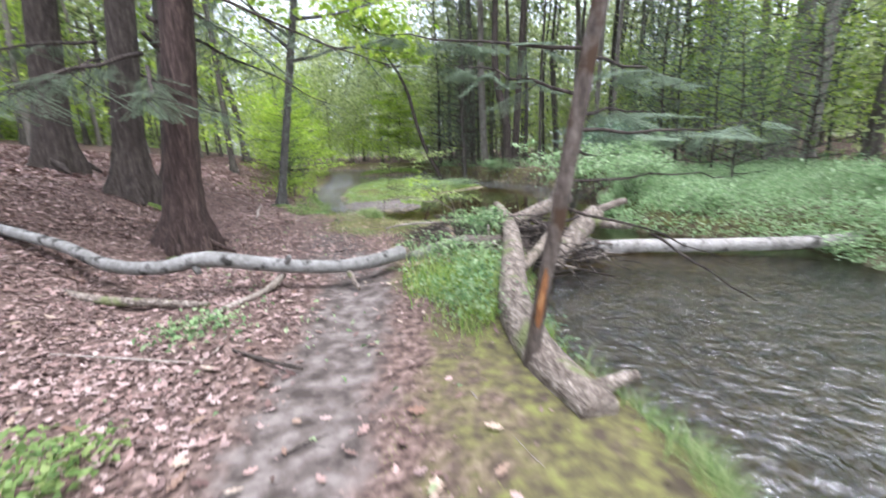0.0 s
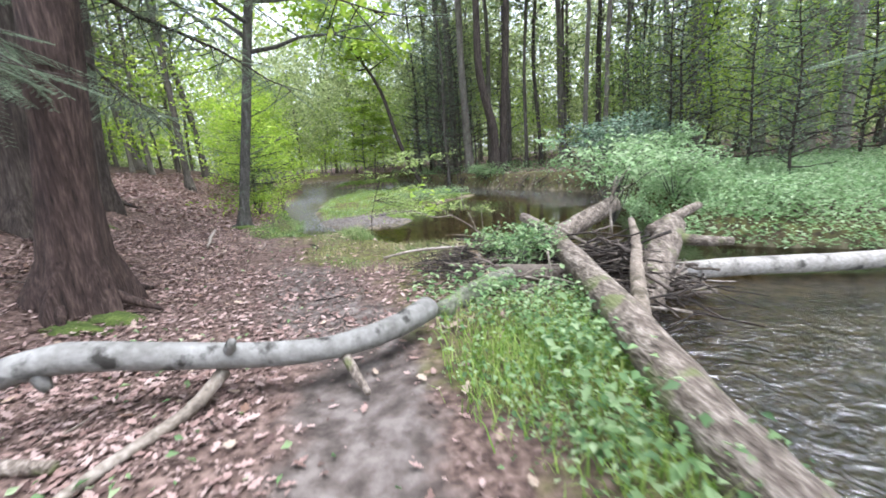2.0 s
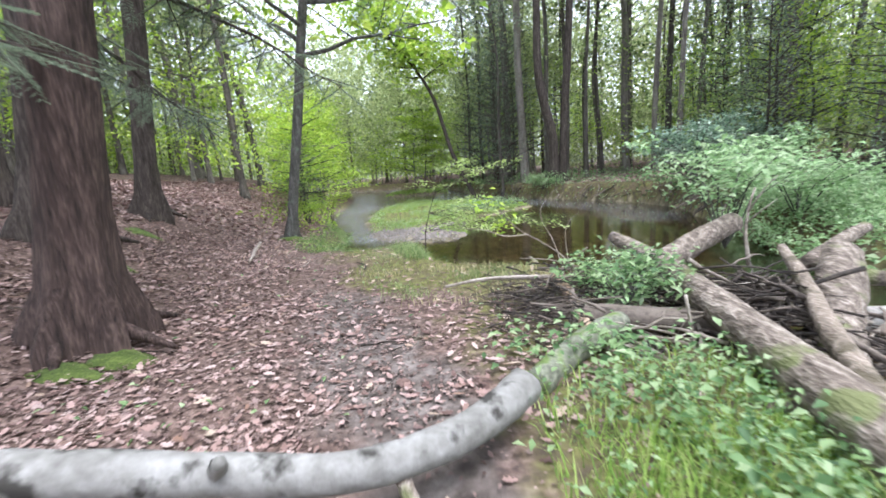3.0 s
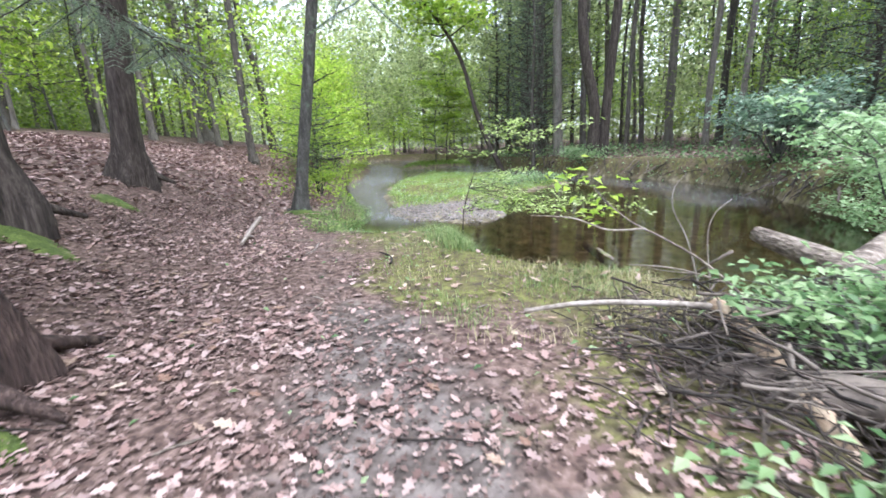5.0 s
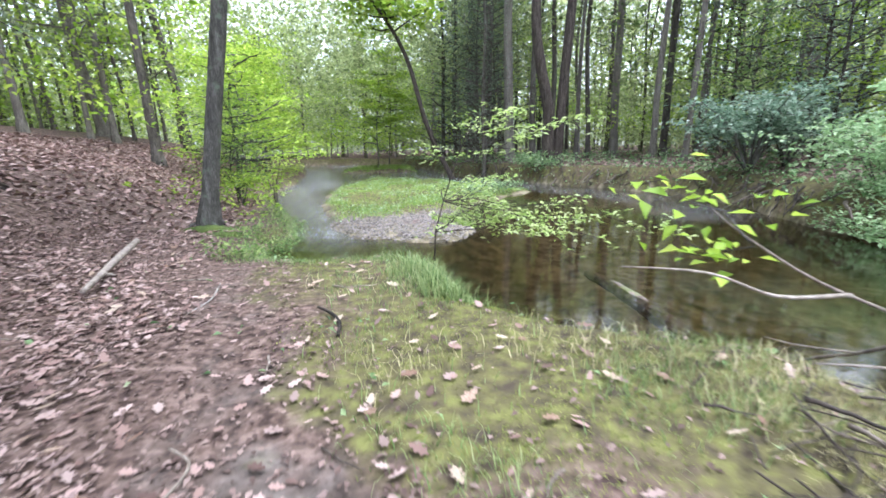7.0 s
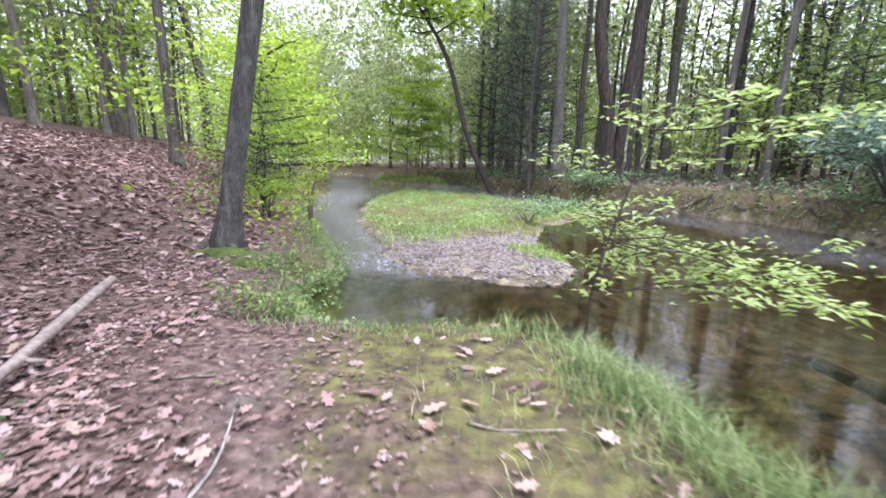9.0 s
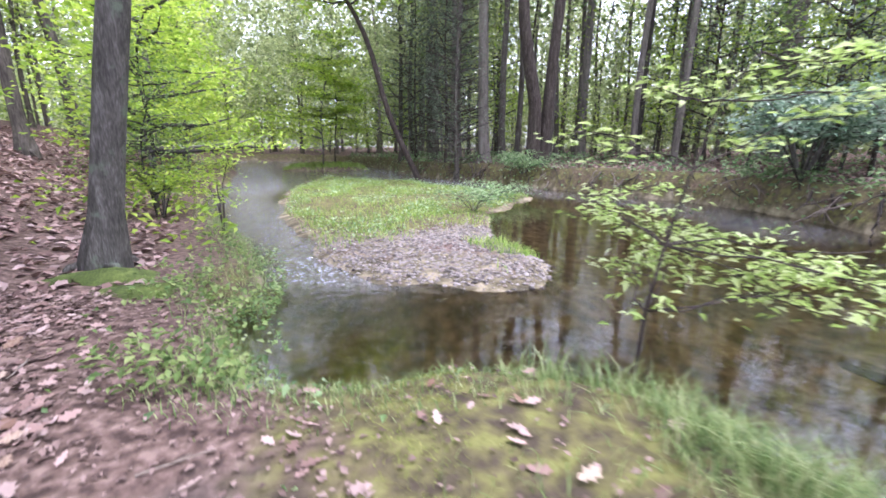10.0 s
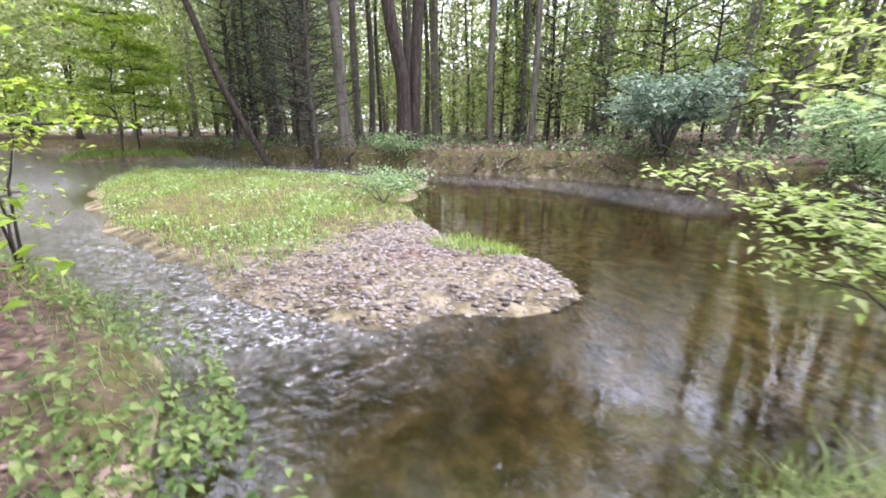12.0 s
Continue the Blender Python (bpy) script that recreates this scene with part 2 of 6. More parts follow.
def water_shader():
    """Clear brown creek water over its bed: a tinted see-through body under a rippled mirror."""
    m = bpy.data.materials.new("brown_creek_water")
    m.use_nodes = True
    n, l = m.node_tree.nodes, m.node_tree.links
    n.remove(n["Principled BSDF"])
    body = n.new("ShaderNodeBsdfTransparent")
    body.inputs["Color"].default_value = (0.54, 0.485, 0.34, 1)
    gloss = n.new("ShaderNodeBsdfGlossy")
    gloss.inputs["Roughness"].default_value = 0.03
    co = n.new("ShaderNodeTexCoord")
    big, small = n.new("ShaderNodeTexNoise"), n.new("ShaderNodeTexNoise")
    big.inputs["Scale"].default_value, big.inputs["Detail"].default_value = 2.2, 3
    small.inputs["Scale"].default_value, small.inputs["Detail"].default_value = 7, 5
    small.inputs["Distortion"].default_value = 1.6
    za = n.new("ShaderNodeVertexColor")
    za.layer_name = "ripple"
    for t in (big, small):
        l.new(co.outputs["Object"], t.inputs["Vector"])
    am = n.new("ShaderNodeMath")
    am.operation = "MULTIPLY"
    l.new(small.outputs["Fac"], am.inputs[0])
    l.new(za.outputs["Color"], am.inputs[1])
    ad = n.new("ShaderNodeMath")
    ad.operation = "MULTIPLY_ADD"
    ad.inputs[1].default_value = 0.022
    l.new(big.outputs["Fac"], ad.inputs[0])
    l.new(am.outputs[0], ad.inputs[2])
    bp = n.new("ShaderNodeBump")
    bp.inputs["Strength"].default_value, bp.inputs["Distance"].default_value = 1.0, 0.06
    l.new(ad.outputs[0], bp.inputs["Height"])
    l.new(bp.outputs[0], gloss.inputs["Normal"])
    ro = n.new("ShaderNodeMath")
    ro.operation = "MULTIPLY_ADD"
    ro.inputs[1].default_value, ro.inputs[2].default_value = 0.07, 0.006
    l.new(za.outputs["Color"], ro.inputs[0])
    l.new(ro.outputs[0], gloss.inputs["Roughness"])
    fr = n.new("ShaderNodeFresnel")
    fr.inputs["IOR"].default_value = 2.2
    l.new(bp.outputs[0], fr.inputs["Normal"])
    mx = n.new("ShaderNodeMixShader")
    l.new(fr.outputs[0], mx.inputs["Fac"])
    l.new(body.outputs[0], mx.inputs[1])
    l.new(gloss.outputs[0], mx.inputs[2])
    # broken, aerated water on the riffles, and sky sheen painted as pale streaks
    foam_sheen = n.new("ShaderNodeBsdfDiffuse")
    foam_sheen.inputs["Color"].default_value = (0.68, 0.69, 0.7, 1)
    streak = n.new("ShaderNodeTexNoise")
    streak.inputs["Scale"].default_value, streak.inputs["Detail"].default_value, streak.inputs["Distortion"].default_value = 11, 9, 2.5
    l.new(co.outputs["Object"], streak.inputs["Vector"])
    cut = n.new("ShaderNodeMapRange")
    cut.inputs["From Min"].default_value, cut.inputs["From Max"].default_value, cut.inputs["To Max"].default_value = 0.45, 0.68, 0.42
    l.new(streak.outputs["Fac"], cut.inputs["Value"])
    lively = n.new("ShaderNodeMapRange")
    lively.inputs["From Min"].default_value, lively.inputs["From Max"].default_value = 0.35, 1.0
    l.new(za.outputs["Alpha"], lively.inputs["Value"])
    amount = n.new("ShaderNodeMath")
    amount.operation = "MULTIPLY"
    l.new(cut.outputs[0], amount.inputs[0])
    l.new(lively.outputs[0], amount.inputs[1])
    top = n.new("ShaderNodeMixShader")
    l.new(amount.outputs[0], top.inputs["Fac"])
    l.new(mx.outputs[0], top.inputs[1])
    l.new(foam_sheen.outputs[0], top.inputs[2])
    l.new(top.outputs[0], n["Material Output"].inputs["Surface"])
    return m


GROUND, WATER = ground_shader(), water_shader()

# ---------------------------------------------------------------- plan of the land
WATER_Z = -0.36
LEFT_BANK = [(2.2, -30), (1.9, -5), (1.7, 1.9), (1.3, 3.2), (1.2, 4.8), (1.5, 6.0), (0.75, 8.1), (0.4, 9.0), (-0.25, 9.45), (-0.9, 9.65), (-1.3, 9.95),
             (-1.45, 10.5), (-1.55, 11.15), (-1.95, 11.62), (-2.5, 11.9), (-3.1, 11.85), (-3.65, 12.02), (-3.95, 13.0), (-3.95, 14.1), (-4.5, 15.6), (-5.05, 16.9), (-5.85, 18.7), (-6.9, 21.2),
             (-8.2, 29), (-10.8, 40), (-16, 46), (-30, 50), (-80, 55)]
RIGHT_BANK = [(9, -30), (7.3, -3), (6.4, 2), (5.9, 5), (6.2, 7.2), (4.9, 7.8), (4.1, 8.6), (4.2, 10), (4.8, 12.1), (5.5, 14.8), (5.8, 16.4),
              (5.8, 18.5), (4.7, 21.0), (2.5, 24.7), (1.4, 27), (-0.6, 32), (-1.2, 38), (-4, 48), (-12, 55), (-30, 59), (-80, 64)]
TRAIL = [(0.6, -30), (0.2, -2), (-0.2, 1.6), (-0.6, 2.9), (-1.1, 4.6), (-1.6, 6.3), (-2.5, 8.2), (-3.1, 9.6), (-3.7, 10.8), (-4.2, 12), (-4.75, 14),
         (-5.5, 16.5), (-6.5, 19), (-7.5, 22), (-8.9, 30), (-11.5, 40), (-17, 47), (-30, 51), (-80, 56)]
ISLAND = [(-3.7, 15.7), (-4.7, 19.1), (-5.3, 24.9), (-4.5, 29.5), (-1.3, 27.2), (2.0, 20.9), (-0.3, 18.0), (-0.9, 15.6), (-0.6, 14.0), (-1.3, 13.4),
          (-2.7, 13.8), (-3.5, 14.6)]
SPIT = [(-7.5, 36), (-7.5, 41), (-5, 44), (-2.5, 40), (-2.2, 36)]


def line_distance(x, y, line, closed=False):
    """Signed distance to a line: positive to the left of its direction (for a closed outline: outside, if it runs clockwise)."""
    pts = np.array(line + line[:1] if closed else line, float)
    best = np.full(x.shape, 1e9)
    for a, b in zip(pts[:-1], pts[1:]):
        d = b - a
        f = np.clip(((x - a[0]) * d[0] + (y - a[1]) * d[1]) / (d @ d), 0, 1)
        best = np.minimum(best, np.hypot(x - a[0] - f * d[0], y - a[1] - f * d[1]))
    ring = line if closed else [(line[0][0], -900)] + line + [(-900, line[-1][1]), (-900, -900)]
    within = np.zeros(x.shape, bool)
    for (ax, ay), (bx, by) in zip(ring, ring[1:] + ring[:1]):
        if ay != by:
            within ^= ((ay > y) != (by > y)) & (x < (bx - ax) * (y - ay) / (by - ay) + ax)
    return np.where(within, -best if closed else best, best if closed else -best)


def smooth(a, b, v):
    f = np.clip((v - a) / (b - a), 0, 1)
    return f * f * (3 - 2 * f)


def waves(x, y, scale, seed):
    """A cheap smooth unevenness, about -1 to 1."""
    r = np.random.RandomState(seed)
    out = 0
    for k in range(6):
        ang, ph, f = r.uniform(0, 6.28), r.uniform(0, 6.28), scale * r.uniform(0.6, 1.9)
        out = out + np.sin((x * math.cos(ang) + y * math.sin(ang)) * f + ph + 1.3 * np.sin((x * math.sin(ang) - y * math.cos(ang)) * f * 0.7))
    return out / 3.5


def inside(x, y, poly):
    """Signed distance into a closed outline (positive inside); outlines run clockwise."""
    return -line_distance(x, y, poly, True)


def lay(x, y):
    """Distances that the plan is made of: left land, right land, trail, island, spit."""
    x, y = np.asarray(x, float), np.asarray(y, float)
    return (line_distance(x, y, LEFT_BANK), -line_distance(x, y, RIGHT_BANK), line_distance(x, y, TRAIL), inside(x, y, ISLAND), inside(x, y, SPIT))


def height(x, y):
    x, y = np.asarray(x, float), np.asarray(y, float)
    dl, dr, dt, di, ds = lay(x, y)
    wob = 0.12 * waves(x, y, 2.2, 3)
    hill = np.interp(dt - 0.95 * smooth(7.0, 4.8, y), [-30, 1.2, 1.9, 2.6, 3.6, 5, 7, 10, 20, 40, 90], [0, 0, 0.14, 0.42, 0.92, 1.35, 1.85, 2.4, 3.5, 4.6, 5.4])
    left = hill + 0.025 * waves(x, y, 1.6, 5) + 0.012 * waves(x, y, 5.0, 6) - 0.035 * np.exp(-(dt / 0.35) ** 2) - 0.1 * smooth(9.5, 12.2, y) * smooth(2.6, 1.0, dt) - 0.1 * np.exp(-((x + 3.1) / 0.6) ** 2 - ((y - 11.7) / 0.4) ** 2)
    right = 0.36 + 0.012 * np.clip(dr, 0, 60) - 0.42 * np.exp(-(((x - 5.6) / 3.0) ** 2 + ((y - 7.5) / 4.2) ** 2)) + 0.06 * waves(x, y, 1.1, 8)
    bed = -0.78 + 0.07 * waves(x, y, 1.3, 9) + 0.2 * smooth(2.2, 0.2, -di)
    z = bed + (left - bed) * smooth(-0.35, 0.5, dl + wob)
    z = z - 0.3 * np.exp(-((x - 0.6) / 0.35) ** 2 - ((y - 6.5) / 0.5) ** 2)
    z = np.maximum(z, bed + (right - bed) * smooth(-0.2, 0.4, dr + wob))
    z = np.maximum(z, bed + (-0.29 + 0.03 * waves(x, y, 2.5, 11) - bed) * smooth(-0.9, 0.35, di + 2.0 * wob))
    return np.maximum(z, bed + (-0.15 - bed) * smooth(-0.8, 0.6, ds + wob))


def hz(x, y):
    return float(height(np.array([x]), np.array([y]))[0])


# ---------------------------------------------------------------- mesh helpers
class Build:
    """Collects points and faces for one mesh."""

    def __init__(self):
        self.v, self.f, self.n = [], [], 0

    def add(self, verts, faces):
        self.v.append(np.asarray(verts, float).reshape(-1, 3))
        self.f += [tuple(i + self.n for i in f) for f in faces]
        self.n += len(self.v[-1])

    def tube(self, pts, radii, seg=8, rough=0.0, rng=None, cap=True):
        """A tapering, slightly uneven rod along a line of points."""
        pts = [Vector(p) for p in pts]
        rng = rng or random
        rings = []
        side = None
        for k, p in enumerate(pts):
            way = (pts[min(k + 1, len(pts) - 1)] - pts[max(k - 1, 0)]).normalized()
            if side is None:
                side = way.cross(Vector((0, 0, 1)) if abs(way.z) < 0.9 else Vector((1, 0, 0))).normalized()
            side = (side - way * side.dot(way)).normalized()
            up = way.cross(side)
            for j in range(seg):
                a = 6.2832 * j / seg
                r = radii[k] * (1 + rough * rng.uniform(-1, 1))
                rings.append(p + (side * math.cos(a) + up * math.sin(a)) * r)
        faces = [(k * seg + j, k * seg + (j + 1) % seg, (k + 1) * seg + (j + 1) % seg, (k + 1) * seg + j) for k in range(len(pts) - 1) for j in range(seg)]
        if cap:
            faces += [tuple(range(seg - 1, -1, -1)), tuple(range((len(pts) - 1) * seg, len(pts) * seg))]
        self.add([tuple(r) for r in rings], faces)

    def mesh(self, name, material, smooth_shade=True):
        me = bpy.data.meshes.new(name)
        me.from_pydata(np.concatenate(self.v).tolist() if self.v else [], [], self.f)
        if smooth_shade:
            me.polygons.foreach_set("use_smooth", [True] * len(me.polygons))
        me.materials.append(material)
        me.update()
        return me


def card_mesh(name, centres, axes, across, length, width, material, fold=0.25, shape="leaf"):
    """Many small leaves as one mesh: each a bent blade of four triangles with a pointed tip (axes: along; across: sideways)."""
    n = len(centres)
    length, width = np.broadcast_to(length, n)[:, None], np.broadcast_to(width, n)[:, None]
    up = np.cross(axes, across)
    if shape == "leaf":
        pts = [centres - axes * length * 0.5, centres + across * width * 0.5 + up * width * fold - axes * length * 0.08, centres + axes * length * 0.5 - up * length * fold * 0.5,
               centres - across * width * 0.5 + up * width * fold - axes * length * 0.08]
        tri = [(0, 1, 2), (0, 2, 3)]
    elif shape == "blade":
        pts = [centres - across * width * 0.5, centres + across * width * 0.5, centres + axes * length * 0.6 + across * width * 0.3, centres + axes * length * 0.6 - across * width * 0.3,
               centres + axes * length - up * length * fold]
        tri = [(0, 1, 2), (0, 2, 3), (3, 2, 4)]
    else:  # lobed oak leaf
        out = [(-0.5, 0.03), (-0.3, 0.2), (-0.2, 0.12), (-0.02, 0.36), (0.08, 0.18), (0.28, 0.3), (0.34, 0.12), (0.5, 0.0),
               (0.34, -0.12), (0.28, -0.3), (0.08, -0.18), (-0.02, -0.36), (-0.2, -0.12), (-0.3, -0.2)]
        curl = np.random.RandomState(n).uniform(-0.15, 0.5, (n, 1))
        pts = [centres + axes * length * a + across * width * b * 1.4 + up * length * curl * (b * b * 1.6 + a * a * 0.7) for a, b in out]
        tri = [(0, 1, 13), (1, 2, 12), (1, 12, 13), (2, 3, 4), (2, 4, 10), (2, 10, 12), (10, 11, 12), (4, 5, 6), (4, 6, 8), (4, 8, 10), (8, 9, 10), (6, 7, 8)]
    k = len(pts)
    verts = np.stack(pts, 1).reshape(-1, 3)
    faces = (np.arange(n)[:, None, None] * k + np.array(tri)[None]).reshape(-1, 3)
    me = bpy.data.meshes.new(name)
    me.vertices.add(len(verts))
    me.vertices.foreach_set("co", verts.astype(np.float32).ravel())
    me.loops.add(faces.size)
    me.loops.foreach_set("vertex_index", faces.astype(np.int32).ravel())
    me.polygons.add(len(faces))
    me.polygons.foreach_set("loop_start", np.arange(0, faces.size, 3, dtype=np.int32))
    me.materials.append(material)
    me.update()
    me.validate()
    return me


def frames_for(n, rng, lift=0.5):
    """Random leaf directions: mostly flat, tilted by about lift."""
    a = rng.uniform(0, 6.283, n)
    axes = np.stack([np.cos(a), np.sin(a), rng.normal(-0.2, 1, n) * lift], 1)
    axes /= np.linalg.norm(axes, axis=1)[:, None]
    roll = np.stack([-np.sin(a), np.cos(a), rng.normal(0, 1, n) * lift], 1)
    across = roll - axes * (roll * axes).sum(1)[:, None]
    across /= np.linalg.norm(across, axis=1)[:, None]
    return axes, across


def part(name, me, parent, label="", at=None):
    if not isinstance(me, bpy.types.Mesh):
        raise TypeError(name)
    ob = new(name, me)
    ob.parent = parent
    if at is not None:
        ob.matrix_basis = at
    return tagged(ob, label)


def thing(name, label, category, at=(0, 0, 0), group="", kind=""):
    ob = new(name)
    ob.empty_display_size = 0.2
    ob.location = at
    return tagged(ob, label, category, group, kind)


def bent(a, b, n, sag, rng):
    """A wandering line from a to b."""
    a, b = Vector(a), Vector(b)
    off = Vector((rng.uniform(-1, 1), rng.uniform(-1, 1), rng.uniform(-1, 1))) * sag * (b - a).length
    out = []
    for k in range(n):
        f = k / (n - 1)
        w = Vector((rng.uniform(-1, 1), rng.uniform(-1, 1), rng.uniform(-1, 1))) * sag * 0.18 * (b - a).length * (0 < k < n - 1)
        out.append(a.lerp(b, f) + off * 4 * f * (1 - f) * 0.5 + w)
    return out


# ---------------------------------------------------------------- ground and water
def graded(stops):
    out = []
    for (a, step), (b, _) in zip(stops[:-1], stops[1:]):
        out += list(np.arange(a, b - 1e-6, step))
    return np.array(out + [stops[-1][0]])


gx = graded([(-400, 60), (-100, 10), (-40, 2), (-16, 0.5), (-9, 0.11), (2.4, 0.2), (8, 0.5), (20, 2), (50, 10), (110, 60), (410, 1)])
gy = graded([(-300, 60), (-60, 6), (-12, 1), (-1, 0.11), (17, 0.25), (30, 0.6), (60, 3), (120, 15), (420, 1)])
X, Y = np.meshgrid(gx, gy)
Z = height(X.ravel(), Y.ravel()).reshape(X.shape)
ny, nx = X.shape
idx = np.arange(nx * ny).reshape(ny, nx)
gm = bpy.data.meshes.new("ground")
gm.from_pydata(np.stack([X.ravel(), Y.ravel(), Z.ravel()], 1).tolist(), [],
               np.stack([idx[:-1, :-1], idx[:-1, 1:], idx[1:, 1:], idx[1:, :-1]], -1).reshape(-1, 4).tolist())
gm.polygons.foreach_set("use_smooth", [True] * len(gm.polygons))
dl, dr, dt, di, ds = lay(X.ravel(), Y.ravel())
zone = np.zeros((nx * ny, 4), np.float32)
patch = waves(X.ravel(), Y.ravel(), 1.5, 21)
zone[:, 0] = np.clip(0.75 * np.exp(-(dt / 0.55) ** 2) * smooth(12, 10.8, Y.ravel()) + 0.15 * patch * (dt < 1.5) * (dt > -1.5), 0, 1)
zone[:, 1] = np.clip(np.where(dt < -0.3, 0.75 * smooth(0.4, 1.3, -dt + 0.6 * patch), 0) * (dl > -0.3) + 0.8 * smooth(-0.1, 0.4, np.maximum(di, ds)) * (0.6 + 0.4 * patch) * (Y.ravel() > 16.5), 0, 1)
zone[:, 2] = np.clip(np.maximum(smooth(-0.22, -0.33, Z.ravel()) * ((dl < 0.6) & (dr < 0.4)), 0.12 * smooth(0.3, 0.0, dr) * (dr > -0.5)) * (1 - 0.9 * smooth(-0.1, 0.3, di) * (Y.ravel() > 16.3)), 0, 1)
worn = np.exp(-((X.ravel() - np.interp(Y.ravel(), [0, 2.2, 3.0, 4.2, 5.2, 7], [-0.5, -0.68, -0.75, -0.88, -0.95, -1.6])) / 0.44) ** 2) * smooth(7, 5.5, Y.ravel()) * smooth(-2, 0, Y.ravel())
zone[:, 0] = np.clip(np.maximum(zone[:, 0] * smooth(4, 6, Y.ravel()), 0.95 * worn), 0, 1)
zone[:, 1] = np.maximum(zone[:, 1], 0.5 * smooth(-0.3, 0.05, X.ravel()) * smooth(4.6, 3.2, Y.ravel()) * (dl > -0.3)) * (1 - 0.9 * worn)
zone[:, 1] = np.clip(zone[:, 1] + 0.6 * smooth(1.6, 0.8, dr) * (dr > -0.3) + 0.55 * smooth(-0.2, 0.4, -dt + 0.5 * patch) * smooth(7.5, 8.5, Y.ravel()) * (dl > -0.2) + 0.6 * smooth(-0.1, 0.3, di) * (Y.ravel() > 16), 0, 1)
zone[:, 0] *= 1 - 0.5 * smooth(7, 8.5, Y.ravel())
zone[:, 3] = np.clip(smooth(14, 22, dt) * (Y.ravel() > 2), 0, 1)
attr = gm.color_attributes.new("zone", "FLOAT_COLOR", "POINT")
attr.data.foreach_set("color", zone.ravel())
gm.materials.append(GROUND)
ground = tagged(new("ground", gm), "leaf-strewn woodland floor and creek banks of brown earth", "ground", kind="structure")

wx, wy = np.arange(-90, 12.01, 0.25), np.arange(-30, 66, 0.25)
WXX, WYY = np.meshgrid(wx, wy)
wi = np.arange(WXX.size).reshape(WXX.shape)
dl, dr, dt, di, ds = lay(WXX.ravel(), WYY.ravel())
keep = ((dl < 2.5) & (dr < 2.5)).reshape(WXX.shape)
quads = np.stack([wi[:-1, :-1], wi[:-1, 1:], wi[1:, 1:], wi[1:, :-1]], -1)[keep[:-1, :-1]]
used = np.unique(quads)
remap = np.zeros(WXX.size, int)
remap[used] = np.arange(len(used))
wm = bpy.data.meshes.new("water")
wm.from_pydata(np.stack([WXX.ravel()[used], WYY.ravel()[used], np.full(len(used), WATER_Z)], 1).tolist(), [], remap[quads].tolist())
rip = np.clip(0.16 + 0.62 * smooth(7.2, 5.0, WYY.ravel()) + 0.9 * smooth(1.6, 0.2, np.abs(dl + 0.6)) * smooth(12.5, 14, WYY.ravel()) + 0.25 * smooth(22, 26, WYY.ravel()) - 0.14 * smooth(7, 9, WYY.ravel()), 0, 1)[used]
attr = wm.color_attributes.new("ripple", "FLOAT_COLOR", "POINT")
# where the pale streaks go: riffles, and painted sky sheen on channel and pool edge
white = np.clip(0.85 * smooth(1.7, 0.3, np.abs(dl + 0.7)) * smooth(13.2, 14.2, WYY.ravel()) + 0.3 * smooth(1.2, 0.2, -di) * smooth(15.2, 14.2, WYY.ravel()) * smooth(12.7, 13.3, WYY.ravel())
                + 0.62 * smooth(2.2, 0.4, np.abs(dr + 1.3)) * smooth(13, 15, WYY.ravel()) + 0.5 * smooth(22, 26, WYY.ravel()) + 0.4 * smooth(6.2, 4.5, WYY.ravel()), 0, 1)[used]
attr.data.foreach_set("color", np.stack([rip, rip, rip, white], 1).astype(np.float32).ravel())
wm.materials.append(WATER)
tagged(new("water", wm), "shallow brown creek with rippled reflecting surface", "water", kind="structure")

# ---------------------------------------------------------------- trees
def trunk_mesh(name, h, r, lean=(0, 0), bend=0.1, flare=1.6, seg=14, bark=BARK_FAR, rng=None, top=0.45, roots=0):
    """A tapered, slightly crooked trunk from its own foot, with flaring root ridges."""
    rng = rng or random.Random(1)
    b = Build()
    k = max(8, int(h / 0.7))
    ph, ph2 = rng.uniform(0, 6.28), rng.uniform(0, 6.28)
    pts, rad = [], []
    for i in range(k):
        f = i / (k - 1)
        z = -0.3 + (h + 0.3) * f ** 1.25
        g = max(z, 0) / h
        pts.append(Vector((lean[0] * g * h + bend * math.sin(2.6 * g * 3.1 + ph) * g, lean[1] * g * h + bend * math.sin(2.1 * g * 3.1 + ph2) * g, z)))
        rad.append(r * (1 - (1 - top) * g) * (1 + (flare - 1) * math.exp(-max(z, 0) / (r * 1.6))))
    rings = []
    lobes, lp = 5 + (roots > 0), rng.uniform(0, 6.28)
    for i, p in enumerate(pts):
        near = math.exp(-max(p.z, 0) / (r * 2.2))
        for j in range(seg):
            a = 6.2832 * j / seg
            rr = rad[i] * (1 + 0.05 * math.sin(3 * a + i) + near * 0.28 * (flare - 1) * math.sin(lobes * a + lp) + rng.uniform(-0.035, 0.035))
            rings.append((p.x + rr * math.cos(a), p.y + rr * math.sin(a), p.z))
    b.add(rings, [(i * seg + j, i * seg + (j + 1) % seg, (i + 1) * seg + (j + 1) % seg, (i + 1) * seg + j) for i in range(k - 1) for j in range(seg)])
    b.f.append(tuple(range((k - 1) * seg, k * seg)))
    for q in range(roots):
        a = lp + 6.2832 * q / roots + rng.uniform(-0.3, 0.3)
        out = r * rng.uniform(2.4, 3.6)
        b.tube([(0.5 * r * math.cos(a), 0.5 * r * math.sin(a), r * 1.1), (1.15 * r * math.cos(a), 1.15 * r * math.sin(a), r * 0.42),
                (1.8 * r * math.cos(a + 0.1), 1.8 * r * math.sin(a + 0.1), 0.06), (out * math.cos(a + 0.2), out * math.sin(a + 0.2), -0.12)], [r * 0.5, r * 0.4, r * 0.24, r * 0.08], 8, 0.05, rng)
    return b, pts, rad


